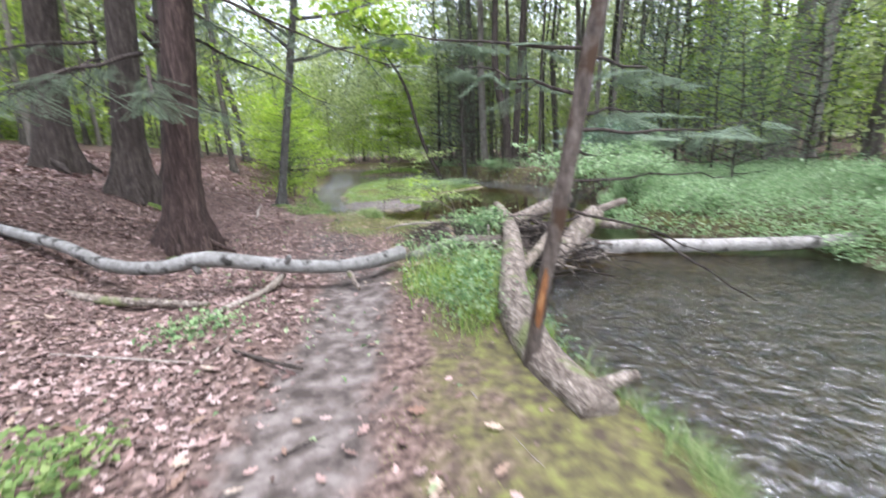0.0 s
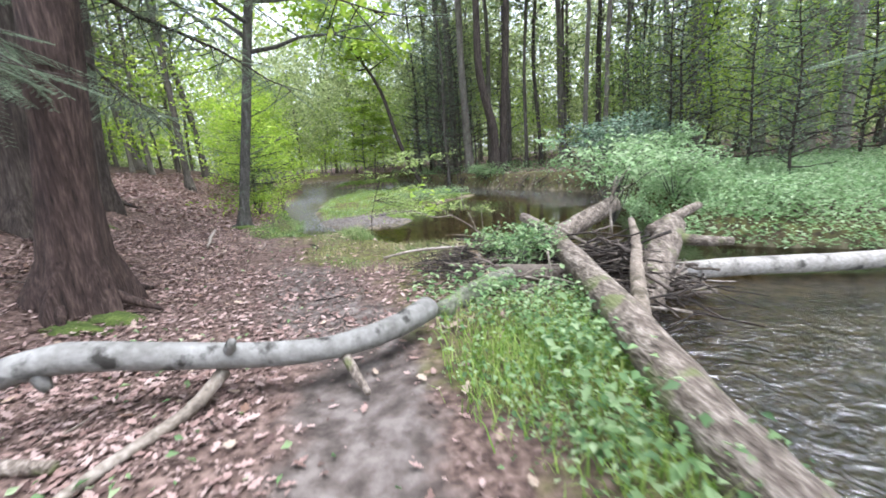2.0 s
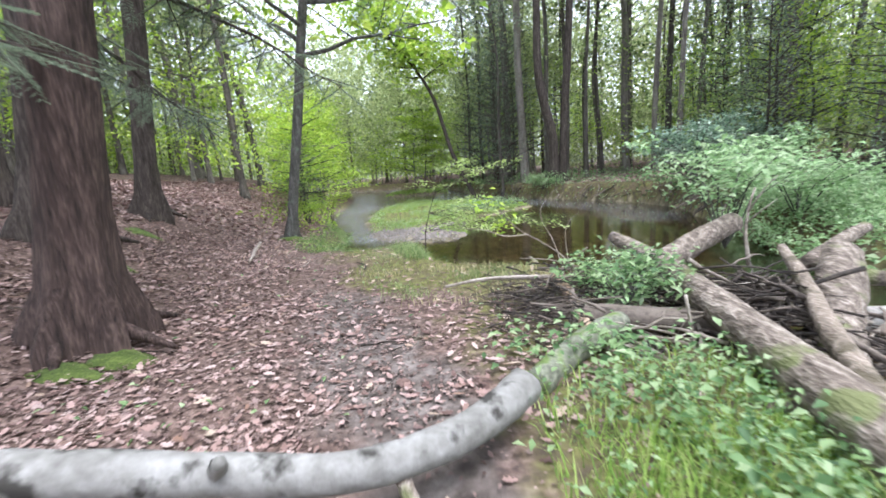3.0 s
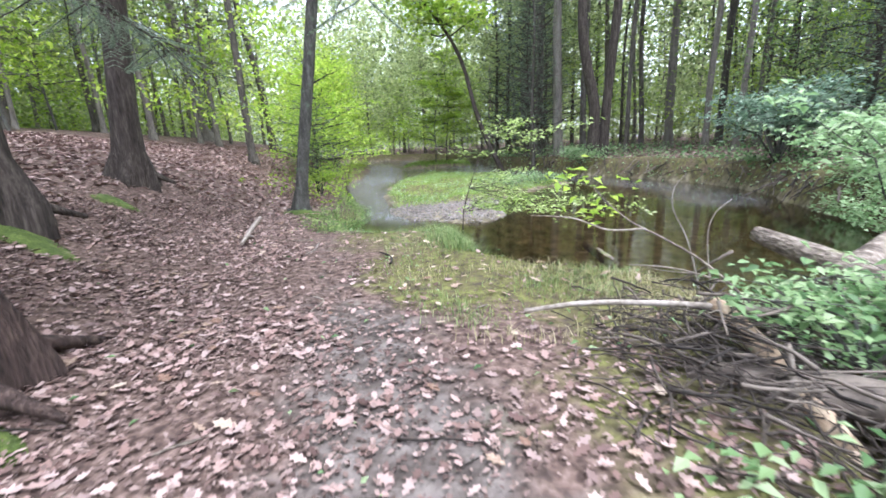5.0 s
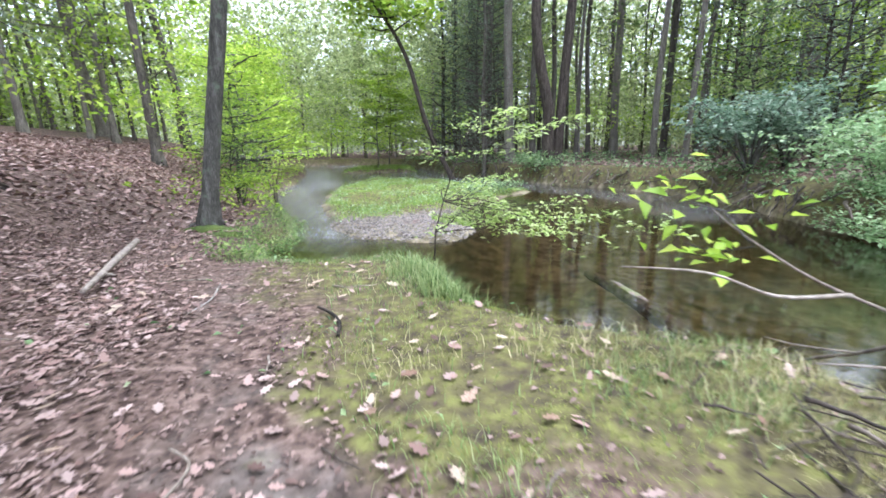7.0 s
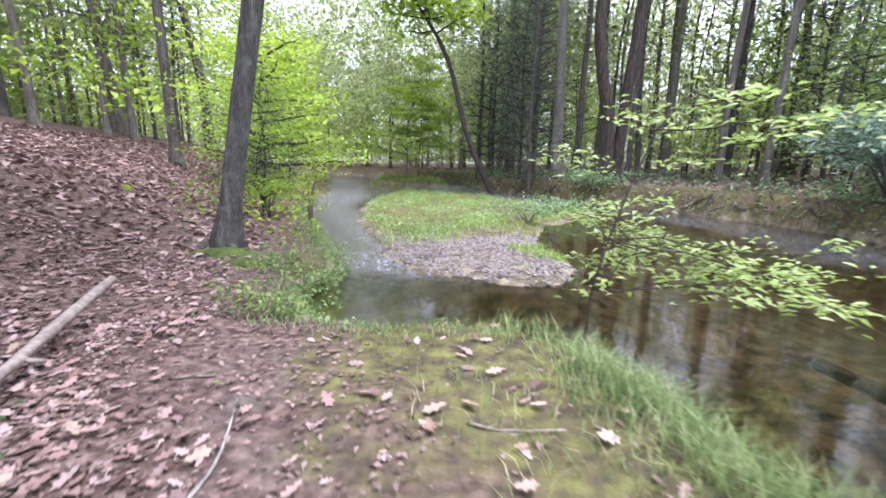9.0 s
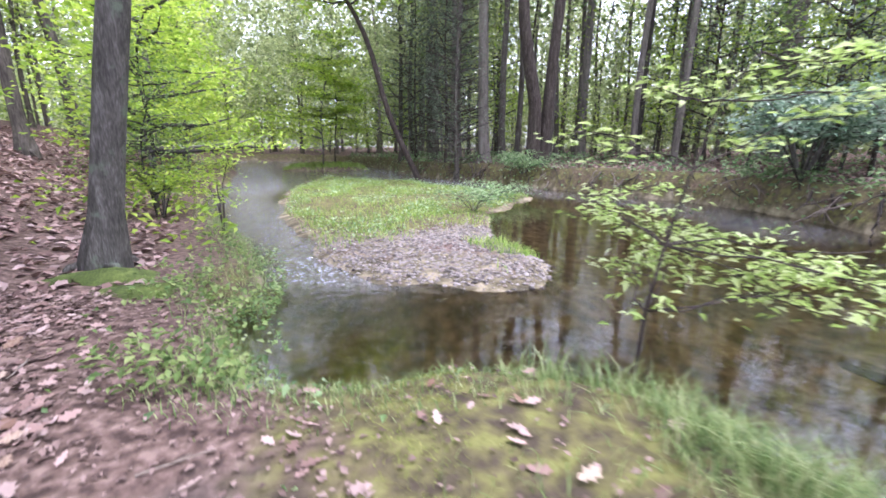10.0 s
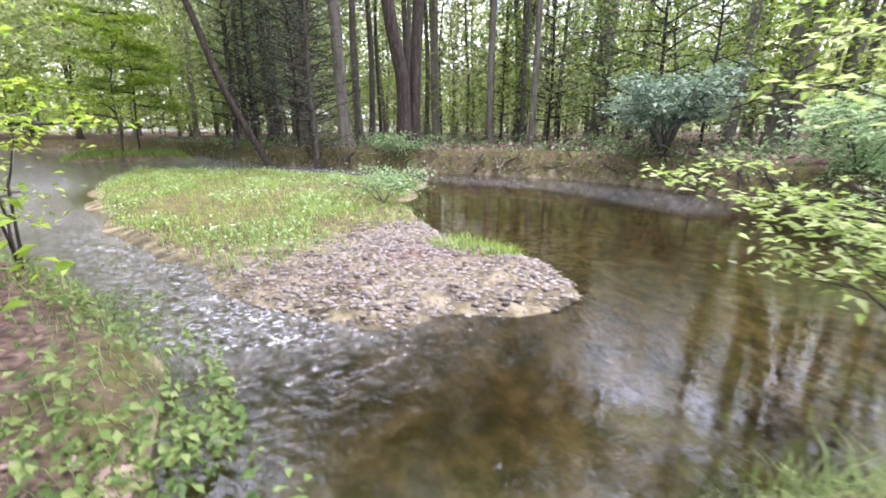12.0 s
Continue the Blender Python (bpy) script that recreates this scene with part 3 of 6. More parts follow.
def at_height(pts, z):
    for p, q in zip(pts[:-1], pts[1:]):
        if p.z <= z <= q.z:
            return p.lerp(q, (z - p.z) / max(q.z - p.z, 1e-6))
    return pts[-1].copy()


def crown(b, pts, h, base, spread, limbs, leaves, size, material, rng, droop=0.0, flat=0.35, clump=0.7, lift=0.45):
    """Adds limbs to the trunk between base and top; returns the leaf clumps along them."""
    nr = np.random.RandomState(rng.randrange(1 << 30))
    centres = []
    for i in range(limbs):
        f = (i + rng.random()) / limbs
        z = base + (h - base) * f
        foot = at_height(pts, z)
        a = i * 2.4 + rng.uniform(-0.5, 0.5)
        reach = spread * (1 - 0.55 * f) * rng.uniform(0.55, 1.15)
        tip = foot + Vector((math.cos(a) * reach, math.sin(a) * reach, reach * rng.uniform(0.1, 0.45) - droop * reach))
        line = bent(foot, tip, 6, 0.1, rng)
        r0 = 0.022 + 0.012 * reach
        b.tube(line, [r0 * (1 - 0.8 * k / 5) for k in range(6)], 5)
        for k in range(3):
            s = line[2 + k]
            t2 = s + Vector((rng.uniform(-1, 1), rng.uniform(-1, 1), rng.uniform(-0.2, 0.4) - droop * 0.5)) * reach * 0.4
            b.tube(bent(s, t2, 4, 0.1, rng), [r0 * 0.4, r0 * 0.3, r0 * 0.2, r0 * 0.1], 4)
            centres += [(s, 1.0), (t2, 1.0)]
        centres += [(line[3], 1.0), (line[4], 1.2), (tip, 1.3)]
    per = max(4, leaves // max(1, len(centres)))
    pos = []
    for c, w in centres:
        q = nr.normal(0, 1, (int(per * w), 3)) * np.array([clump, clump, clump * flat])
        pos.append(np.array(c) + q)
    pos = np.concatenate(pos)
    ax, ac = frames_for(len(pos), nr, lift)
    sz = nr.uniform(0.65, 1.3, len(pos)) * size
    return card_mesh("crown", pos, ax, ac, sz, sz * 0.62, material)


def forest_tree(h, r, base, spread, limbs, leaves, size, foliage, bark, seed, lean=(0, 0), bend=0.25):
    rng = random.Random(seed)
    root = thing("tree", "", "tree")
    me, pts, rad = trunk_mesh("trunk", h, r, lean, bend, 1.5, 10, bark, rng, 0.35)
    part("crown", crown(me, pts, h, base, spread, limbs, leaves, size, foliage, rng), root)
    part("trunk", me.mesh("trunk", bark), root)
    return root


TALL = "tall slender woodland tree with grey-brown bark and green crown"
YOUNG = "young understorey tree with spreading sprays of fresh green leaves"
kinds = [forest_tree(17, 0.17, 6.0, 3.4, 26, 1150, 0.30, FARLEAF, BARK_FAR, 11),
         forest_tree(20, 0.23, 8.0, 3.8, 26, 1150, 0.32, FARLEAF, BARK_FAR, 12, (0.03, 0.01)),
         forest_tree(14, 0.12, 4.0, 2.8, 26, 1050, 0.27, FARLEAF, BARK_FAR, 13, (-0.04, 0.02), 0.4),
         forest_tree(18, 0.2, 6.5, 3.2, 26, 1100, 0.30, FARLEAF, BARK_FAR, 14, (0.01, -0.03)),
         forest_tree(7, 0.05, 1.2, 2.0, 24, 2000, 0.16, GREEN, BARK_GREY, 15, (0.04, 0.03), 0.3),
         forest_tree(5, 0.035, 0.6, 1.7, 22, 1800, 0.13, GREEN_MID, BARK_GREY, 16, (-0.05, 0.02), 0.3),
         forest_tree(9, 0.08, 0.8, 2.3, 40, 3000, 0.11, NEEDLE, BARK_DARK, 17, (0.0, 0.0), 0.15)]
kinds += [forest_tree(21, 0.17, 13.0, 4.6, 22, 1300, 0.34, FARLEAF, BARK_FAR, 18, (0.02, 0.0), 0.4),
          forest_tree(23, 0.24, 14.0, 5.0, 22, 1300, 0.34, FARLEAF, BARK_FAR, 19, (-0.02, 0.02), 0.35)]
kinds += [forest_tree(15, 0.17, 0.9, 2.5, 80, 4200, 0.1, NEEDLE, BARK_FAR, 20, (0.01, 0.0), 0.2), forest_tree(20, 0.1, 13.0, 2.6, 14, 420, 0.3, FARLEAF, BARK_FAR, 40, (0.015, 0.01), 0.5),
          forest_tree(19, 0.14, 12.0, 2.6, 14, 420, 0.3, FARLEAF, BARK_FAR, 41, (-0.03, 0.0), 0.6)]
first_used = [False] * len(kinds)


def plant(kind, x, y, turn=0.0, size=1.0, label=TALL, group="trees on the creek banks", sink=0.0):
    m = Matrix.Translation((x, y, hz(x, y) - sink)) @ pose(0, 0, 0, 0, 0, turn) @ Matrix.Diagonal((size, size, size, 1))
    if not first_used[kind]:
        first_used[kind] = True
        kinds[kind].matrix_basis = m
        ob = kinds[kind]
    else:
        ob = copy_thing(kinds[kind], m)
        ob.matrix_basis = m
    return tagged(ob, label, "tree", group)


# far-bank trees that can be told apart
FAR_BANK = [(7, 12.2, 27.5, 0.8), (7, 15.5, 31.0, 1.0), (7, 6.6, 29.5, 0.75), (7, 11.0, 35.0, 1.0), (7, 11.2, 29.0, 1.1),
            (8, 4.6, 31.0, 0.8), (7, 6.2, 33.0, 1.0), (8, 2.0, 31.5, 1.0), (8, 1.6, 35.5, 1.1), (7, 0.6, 37.0, 0.9), (7, 12.8, 18.0, 1.0), (7, 12.0, 14.0, 1.1), (8, 16.0, 16.0, 1.0),
            (7, 14.5, 13.5, 1.1), (7, 16.5, 10.0, 1.2), (8, 15.0, 6.5, 1.0), (7, 15.5, 2.5, 1.2)]
rt = random.Random(5)
for kind, x, y, s in FAR_BANK:
    plant(kind, x, y, rt.uniform(0, 360), s)
count = 0
while count < 70:  # the wood behind the far bank
    x, y = rt.uniform(7, 60), rt.uniform(-8, 75)
    d = lay([x], [y])
    if d[1][0] < 5 or math.hypot(x + 1, y - 6) < 15:
        continue
    plant(rt.choice([0, 1, 2, 2, 3, 0]) if d[1][0] > 16 else rt.choice([7, 7, 8]), x, y, rt.uniform(0, 360), rt.uniform(0.65, 1.0) * (0.72 if y < 1.8 * x + 10 else 1.0))
    count += 1
count = 0
while count < 34:  # beyond the bend
    x, y = rt.uniform(-22, 8), rt.uniform(40, 80)
    d = lay([x], [y])
    if d[1][0] < 1.5:
        continue
    plant(rt.choice([0, 2, 2, 3, 1]), x, y, rt.uniform(0, 360), rt.uniform(0.7, 1.1))
    count += 1
count = 0
while count < 52:  # up the leafy slope
    x, y = rt.uniform(-45, -7), rt.uniform(4, 60)
    d = lay([x], [y])
    if d[2][0] < 5.5 or math.hypot(x + 3, y - 8) < 9:
        continue
    plant(rt.choice([0, 2, 2, 2, 0]), x, y, rt.uniform(0, 360), rt.uniform(0.55, 0.95), group="trees on the leafy slope")
    count += 1
for x, y in ((-4, -9), (-8, -4), (-12, 2), (11.5, 0.5), (-7, -14), (14, -12)):
    plant(rt.choice([7, 8]), x, y, rt.uniform(0, 360), 1.0)
# understorey
for kind, x, y, s in ((4, -8.9, 24, 0.8), (4, -9.6, 28, 0.95), (4, -11.5, 33, 1.1), (4, -13, 38, 1.1), (5, -6.4, 17.2, 0.55), (4, -3.0, 47.5, 0.9), (4, -12, 58, 1.2),
                      (4, 4, 50, 1.2), (5, 9.5, 21, 1.0), (4, 12, 20, 1.0), (5, 9.5, 13.0, 0.8), (4, 13, 10, 0.9), (4, 12, 16, 1.0), (4, 16, 26, 1.2), (4, 13, 30, 1.2),
                      (4, 7, 40, 1.3), (4, 18, 20, 1.2), (4, 20, 12, 1.3), (5, 12, 3, 1.0), (4, -18, 30, 1.0), (4, -20, 22, 1.0), (4, -15, 16, 0.8), (4, 3, 60, 1.4), (4, -6, 62, 1.4), (4, -20, 64, 1.4)):
    plant(kind, x, y, rt.uniform(0, 360), s, YOUNG, "young trees of the understorey")
HEMLOCK = "small hemlock with drooping grey-green needle sprays"
for x, y, s in ((8.6, 17.0, 0.62), (10.6, 19.5, 0.9), (1.2, 29.5, 0.9), (2.6, 33.0, 1.1), (0.4, 34.0, 1.0), (12.5, 26, 1.0), (9.8, 11.4, 0.5), (18, 30, 1.2), (7.2, 10.4, 0.42), (7.9, 12.4, 0.5)):
    plant(6, x, y, rt.uniform(0, 360), s, HEMLOCK, "small hemlocks")


for x, y, s in ((1.3, 27.6, 0.7), (2.0, 30.2, 0.9), (-0.4, 34.5, 0.8), (1.8, 35.5, 1.1), (17.5, 27.5, 0.8), (20, 20, 0.8)):
    plant(9, x, y, rt.uniform(0, 360), s, "grey hemlock with many bare lower twigs and thin needles", "grey hemlocks")
count = 0
while count < 90:  # thin poles of the wood, one behind another
    x, y = rt.uniform(-12, 55), rt.uniform(8, 62)
    d = lay([x], [y])
    if d[1][0] < 4 or math.hypot(x + 1, y - 8) < 19 or (y < 34 and x < 8):
        continue
    plant(rt.choice([10, 11]), x, y, rt.uniform(0, 360), rt.uniform(0.7, 1.25), "slender straight woodland trunk with a high green crown")
    count += 1
count = 0
while count < 34:  # slim stems on the slope
    x, y = rt.uniform(-42, -9), rt.uniform(12, 60)
    d = lay([x], [y])
    if d[2][0] < 4.5:
        continue
    plant(rt.choice([10, 11]), x, y, rt.uniform(0, 360), rt.uniform(0.6, 1.1), "slender straight woodland trunk with a high green crown", "trees on the leafy slope")
    count += 1


def big_tree(name, label, x, y, h, r, bark, seed, lean=(0, 0), roots=5, bend=0.1, base=12, foliage=GREEN_MID, leaves=500, flare=1.7, sink=0.0, crown_on=True, spread=5.0):
    rng = random.Random(seed)
    root = thing(name, label, "tree", (x, y, hz(x, y) - sink))
    me, pts, rad = trunk_mesh("trunk", h, r, lean, bend, flare, 22, bark, rng, 0.5, roots)
    if crown_on:
        part("crown", crown(me, pts, h, base, spread, 24, leaves, 0.3, foliage, rng), root)
    part("trunk", me.mesh("trunk", bark), root)
    return root, pts


oak_a, pts_a = big_tree("pine_tree", "large reddish-brown barked trunk with mossy flared base beside the path", -4.02, 6.35, 17, 0.24, BARK_RED, 21, (0.14, 0.0), 6, 0.05, flare=1.9)
oak_b, _ = big_tree("oak_tree", "large dark-barked trunk with spreading roots on the leafy slope", -6.2, 8.3, 18, 0.27, BARK_DARK, 22, (0.13, 0), 6, flare=2.0)
oak_c, _ = big_tree("oak_tree", "thick dark trunk high on the leafy slope", -9.0, 9.8, 18, 0.33, BARK_DARK, 23, (0.13, 0), 5)
oak_d, _ = big_tree("oak_tree", "straight grey-brown trunk on the leafy slope", -7.8, 12.0, 18, 0.22, BARK_DARK, 24, (0.12, 0), 5, flare=1.9)
tree_c, _ = big_tree("maple_tree", "slender grey trunk with mossy foot at the creek edge", -5.52, 13.9, 15, 0.135, BARK_GREY, 25, (0.2, 0.0), 4, 0.12, 4.2, GREEN, 1500, 1.6, spread=3.6)
big_tree("maple_tree", "slim grey-brown trunk on the leafy slope", -11.0, 21.8, 15, 0.15, BARK_FAR, 26, (-0.02, 0), 3, 0.2)
big_tree("maple_tree", "leaning grey trunk on the leafy slope", -17.0, 28.0, 15, 0.24, BARK_FAR, 27, (-0.16, 0), 3, 0.3)
big_tree("maple_tree", "grey trunk leaning over the leafy slope", -13.6, 28.8, 15, 0.2, BARK_FAR, 28, (-0.1, 0), 3, 0.3)


def forked_tree(name, label, x, y, boles, bark, foliage, seed, leaves=900):
    """A tree of several boles from one foot: each bole a line of (x, y, z, radius) from the foot up, with its own high limbs."""
    rng = random.Random(seed)
    root = thing(name, label, "tree", (x, y, hz(x, y) - 0.15))
    for bole in boles:
        b = Build()
        src = [Vector(p[:3]) for p in bole]
        pts, rad = [], []
        for k in range(len(src) - 1):
            a, d = src[max(k - 1, 0)], src[min(k + 2, len(src) - 1)]
            for q in range(6):
                f = q / 6
                pts.append(0.5 * ((2 * src[k]) + (src[k + 1] - a) * f + (2 * a - 5 * src[k] + 4 * src[k + 1] - d) * f * f + (-a + 3 * src[k] - 3 * src[k + 1] + d) * f ** 3))
                rad.append(bole[k][3] + (bole[k + 1][3] - bole[k][3]) * f)
        pts.append(src[-1])
        rad.append(bole[-1][3])
        b.tube(pts, rad, 16, 0.04, rng)
        stem = part("trunk", b.mesh("trunk", bark), root)
        if leaves:
            lb = Build()
            part("crown", crown(lb, pts, src[-1].z, src[-1].z * 0.55, 4.2, 14, leaves, 0.28, foliage, rng), root)
            part("limbs", lb.mesh("limbs", bark), stem)
    return root


forked_tree("twin_oak", "double-stemmed dark oak with a curved bole on the far creek bank", 3.9, 24.95,
            [[(-0.1, 0, -0.2, 0.46), (-0.2, 0, 0.5, 0.3), (-0.2, 0, 1.5, 0.25), (-0.24, 0, 2.6, 0.24), (-0.6, 0, 4.2, 0.22), (-0.85, 0, 6.0, 0.2), (-0.8, 0.2, 10, 0.16), (-1.2, 0.3, 17, 0.06)],
             [(0.15, 0.1, -0.2, 0.42), (0.25, 0.1, 0.6, 0.26), (0.32, 0.1, 1.8, 0.21), (0.42, 0.1, 3.6, 0.2), (0.6, 0.1, 6.0, 0.19), (0.9, 0.1, 11, 0.15), (1.2, 0.2, 17, 0.06)]], BARK_DARK, GREEN_MID, 29)
forked_tree("pale_forked_tree", "stout pale trunk forking low above the far bank", 13.1, 16.6,
            [[(0, 0, -0.3, 0.66), (0.02, 0, 0.7, 0.5), (0.13, 0, 2.3, 0.47), (0.26, 0, 3.4, 0.43), (0.26, 0, 4.6, 0.28), (0.26, 0, 7.6, 0.26), (0.38, 0, 16, 0.1)],
             [(0.26, 0, 2.7, 0.26), (0.54, -0.13, 3.7, 0.3), (1.1, -0.32, 5.4, 0.29), (1.65, -0.5, 8.3, 0.25), (2.4, -0.8, 16, 0.1)]], BARK_FAR, GREEN_MID, 31, 500)
forked_tree("far_forked_tree", "tall grey-brown tree forking high in the far wood", 20.6, 36.5,
            [[(0, 0, -0.3, 0.5), (0, 0, 1.0, 0.36), (0.1, 0, 4.5, 0.33), (-0.3, 0, 7.5, 0.24), (-0.9, 0, 12, 0.18), (-1.3, 0, 19, 0.06)],
             [(0.1, 0, 4.0, 0.2), (0.5, 0, 6.0, 0.24), (1.2, 0, 9.0, 0.2), (1.8, 0, 18, 0.06)]], BARK_FAR, FARLEAF, 39, 500)
big_tree("far_oak", "thick straight dark trunk standing back from the far bank", 14.6, 24.6, 21, 0.4, BARK_FAR, 34, (0.0, 0.0), 5, 0.2, 13, GREEN_MID, 900, 1.5)
big_tree("far_oak", "dark straight trunk among grey hemlocks on the far bank", 2.65, 28.0, 20, 0.24, BARK_FAR, 35, (-0.02, 0.0), 4, 0.2, 12, GREEN_MID, 700, 1.5)
big_tree("far_maple", "slim dark leaning trunk on the far bank", 9.4, 24.2, 19, 0.13, BARK_FAR, 36, (0.05, 0.0), 3, 0.25, 12, GREEN_MID, 600, 1.4)
big_tree("far_maple", "slim grey-brown trunk on the far bank", 9.6, 27.1, 19, 0.15, BARK_FAR, 37, (0.01, 0.0), 3, 0.25, 12, GREEN_MID, 600, 1.4)
big_tree("far_maple", "dark trunk behind the double oak", 10.0, 32.3, 19, 0.24, BARK_FAR, 38, (-0.03, 0.0), 3, 0.25, 12, GREEN_MID, 600, 1.4)
big_tree("leaning_tree", "dead dark tree leaning across the creek bend", -0.1, 28.5, 12, 0.15, BARK_DARK, 33, (-0.42, 0.05), 3, 0.7, 7.5, GREEN, 3000, spread=3.2)

# ---------------------------------------------------------------- fallen wood
def log(name, label, category, line, radii, material, seed, seg=14, rough=0.06, knots=(), group=""):
    """A fallen trunk or limb along a line, with knot stubs; the thing stands at its first point."""
    rng = random.Random(seed)
    o = Vector(line[0])
    root = thing(name, label, category, o, group)
    pts, rad = [], []
    src = [Vector(p) - o for p in line]
    for k in range(len(src) - 1):
        for q in range(5):
            f = q / 5
            a, b = src[max(k - 1, 0)], src[min(k + 2, len(src) - 1)]
            p = 0.5 * ((2 * src[k]) + (src[k + 1] - a) * f + (2 * a - 5 * src[k] + 4 * src[k + 1] - b) * f * f + (-a + 3 * src[k] - 3 * src[k + 1] + b) * f ** 3)
            pts.append(p)
            rad.append(radii[k] + (radii[k + 1] - radii[k]) * f)
    pts.append(src[-1])
    rad.append(radii[-1])
    b = Build()
    b.tube(pts, rad, seg, rough, rng)
    part("trunk", b.mesh("trunk", material), root)
    for f, a, length, r in knots:
        i = int(f * (len(pts) - 1))
        way = (pts[min(i + 1, len(pts) - 1)] - pts[i - 1]).normalized()
        side = way.cross(Vector((0, 0, 1))).normalized()
        d = (side * math.cos(a) + side.cross(way) * -math.sin(a)).normalized()
        kb = Build()
        kb.tube([pts[i] + d * rad[i] * 0.5, pts[i] + d * (rad[i] * 0.95), pts[i] + d * (rad[i] + length * 0.6) + way * length * 0.2, pts[i] + d * (rad[i] + length) + way * length * 0.4],
                [r * 1.5, r * 1.25, r, r * 0.75], 9, 0.08, rng)
        part("branch_stub", kb.mesh("branch_stub", material), root)
    return root


log("fallen_birch_log", "long crooked pale-barked log lying across the path", "log",
    [(-7.4, 5.6, 1.3), (-5.8, 5.05, 0.86), (-4.6, 4.85, 0.55), (-3.7, 4.45, 0.37), (-2.95, 4.22, 0.37), (-2.5, 4.33, 0.42), (-1.8, 4.5, 0.28), (-1.25, 4.56, 0.22), (-0.88, 4.74, 0.2), (-0.64, 4.95, 0.2), (-0.46, 5.18, 0.21)],
    [0.055, 0.065, 0.07, 0.074, 0.074, 0.088, 0.082, 0.074, 0.078, 0.088, 0.095], BIRCH, 41, 14, 0.05, ((0.49, 1.2, 0.07, 0.035), (0.62, -0.9, 0.1, 0.03)))
log("dead_branch", "forked grey dead branch propping the log over leaves", "branch", [(-1.75, 4.52, 0.16), (-1.85, 4.25, 0.06), (-2.05, 3.85, 0.04), (-2.2, 3.4, 0.03)], [0.045, 0.04, 0.03, 0.015], DEADWOOD, 42, 8, 0.08)
log("dead_branch", "short prop branch under the pale log", "branch", [(-1.02, 4.62, 0.14), (-0.94, 4.5, 0.06), (-0.85, 4.34, 0.02)], [0.035, 0.032, 0.02], DEADBARK, 43, 8, 0.08)
log("fallen_log", "thin grey-brown log half buried in oak leaves", "log", [(-4.6, 4.35, 0.22), (-3.6, 4.05, 0.1), (-2.9, 3.98, 0.06), (-2.3, 3.92, 0.04)], [0.05, 0.05, 0.045, 0.03], DEADBARK, 44, 10, 0.06)
log("fallen_tree_trunk", "big bark-covered dead trunk with knots lying along the creek edge", "log",
    [(0.98, 2.0, 0.02), (0.82, 2.6, 0.0), (0.74, 3.2, 0.06), (0.78, 3.8, 0.1), (0.95, 4.9, 0.14), (1.12, 6.2, 0.18), (1.2, 7.4, 0.25), (1.18, 8.7, 0.32)],
    [0.12, 0.15, 0.15, 0.145, 0.14, 0.13, 0.115, 0.07], DEADBARK, 45, 18, 0.06, ((0.3, 0.6, 0.05, 0.045), (0.42, 0.9, 0.04, 0.05), (0.16, 0.3, 0.06, 0.05), (0.6, 2.5, 0.12, 0.03)))
log("root_spur", "grey-brown broken root spur jutting from the fallen trunk", "branch", [(0.9, 2.15, 0.02), (1.1, 2.2, 0.07), (1.3, 2.28, 0.08)], [0.08, 0.05, 0.03], DEADBARK, 46, 10, 0.1)
log("bleached_branch", "straight weathered tan branch leaning on the debris dam", "branch", [(1.02, 4.7, 0.08), (1.5, 5.7, 0.14), (1.95, 6.6, 0.3), (2.15, 7.1, 0.42)], [0.07, 0.066, 0.055, 0.035], OLDWOOD, 47, 12, 0.1, ((0.35, 0.8, 0.08, 0.02), (0.7, 2.2, 0.1, 0.018)))
log("dam_log", "thick barkless log wedged in the debris dam", "log", [(1.65, 5.75, -0.2), (1.95, 6.2, -0.06), (2.35, 6.7, 0.14), (2.72, 7.15, 0.3)], [0.12, 0.15, 0.17, 0.15], DEADBARK, 48, 14, 0.08, ((0.8, 0.2, 0.5, 0.06),))
log("dam_log", "broken log stump pointing over the creek", "log", [(2.4, 7.1, 0.25), (3.0, 7.5, 0.34), (3.5, 7.8, 0.42)], [0.08, 0.075, 0.06], DEADBARK, 49, 10, 0.08)
log("dam_log", "dark log angled into the water behind the debris dam", "log", [(1.2, 7.9, -0.05), (2.0, 8.4, 0.2), (2.7, 8.7, 0.42)], [0.16, 0.15, 0.13], DEADBARK, 50, 12, 0.06)
log("dam_log", "low dark log along the bank under sticks", "log", [(-0.2, 6.9, -0.02), (0.6, 6.6, 0.0), (1.4, 6.3, 0.0)], [0.09, 0.11, 0.11], DARKSTICK, 51, 12, 0.08)
log("dam_log", "mossy pale log end buried in herbs at the dam", "log", [(-0.36, 5.45, 0.06), (-0.05, 5.85, 0.07), (0.2, 6.1, 0.08), (0.42, 6.3, 0.08)], [0.085, 0.09, 0.1, 0.09], MOSSLOG, 56, 14, 0.06)
log("fallen_log_over_water", "smooth pale log lying straight across the creek", "log", [(2.4, 7.05, -0.3), (3.4, 6.85, -0.24), (4.8, 6.6, -0.22), (6.4, 6.3, -0.12), (8.5, 5.9, 0.3)], [0.12, 0.115, 0.11, 0.1, 0.09], PALEWOOD, 52, 14, 0.03)
log("pale_stick", "thick bleached stick resting on grass by the path", "branch", [(-1.0, 7.42, 0.13), (-0.6, 7.38, 0.2), (-0.1, 7.3, 0.22), (0.5, 7.2, 0.2)], [0.016, 0.018, 0.02, 0.024], DEADWOOD, 53, 8, 0.06)
log("dam_post", "brown barkless branch slanting into the debris pile", "branch", [(0.12, 7.3, 0.22), (0.2, 6.95, 0.1), (0.24, 6.4, -0.1)], [0.05, 0.058, 0.056], TAN, 54, 9, 0.06)
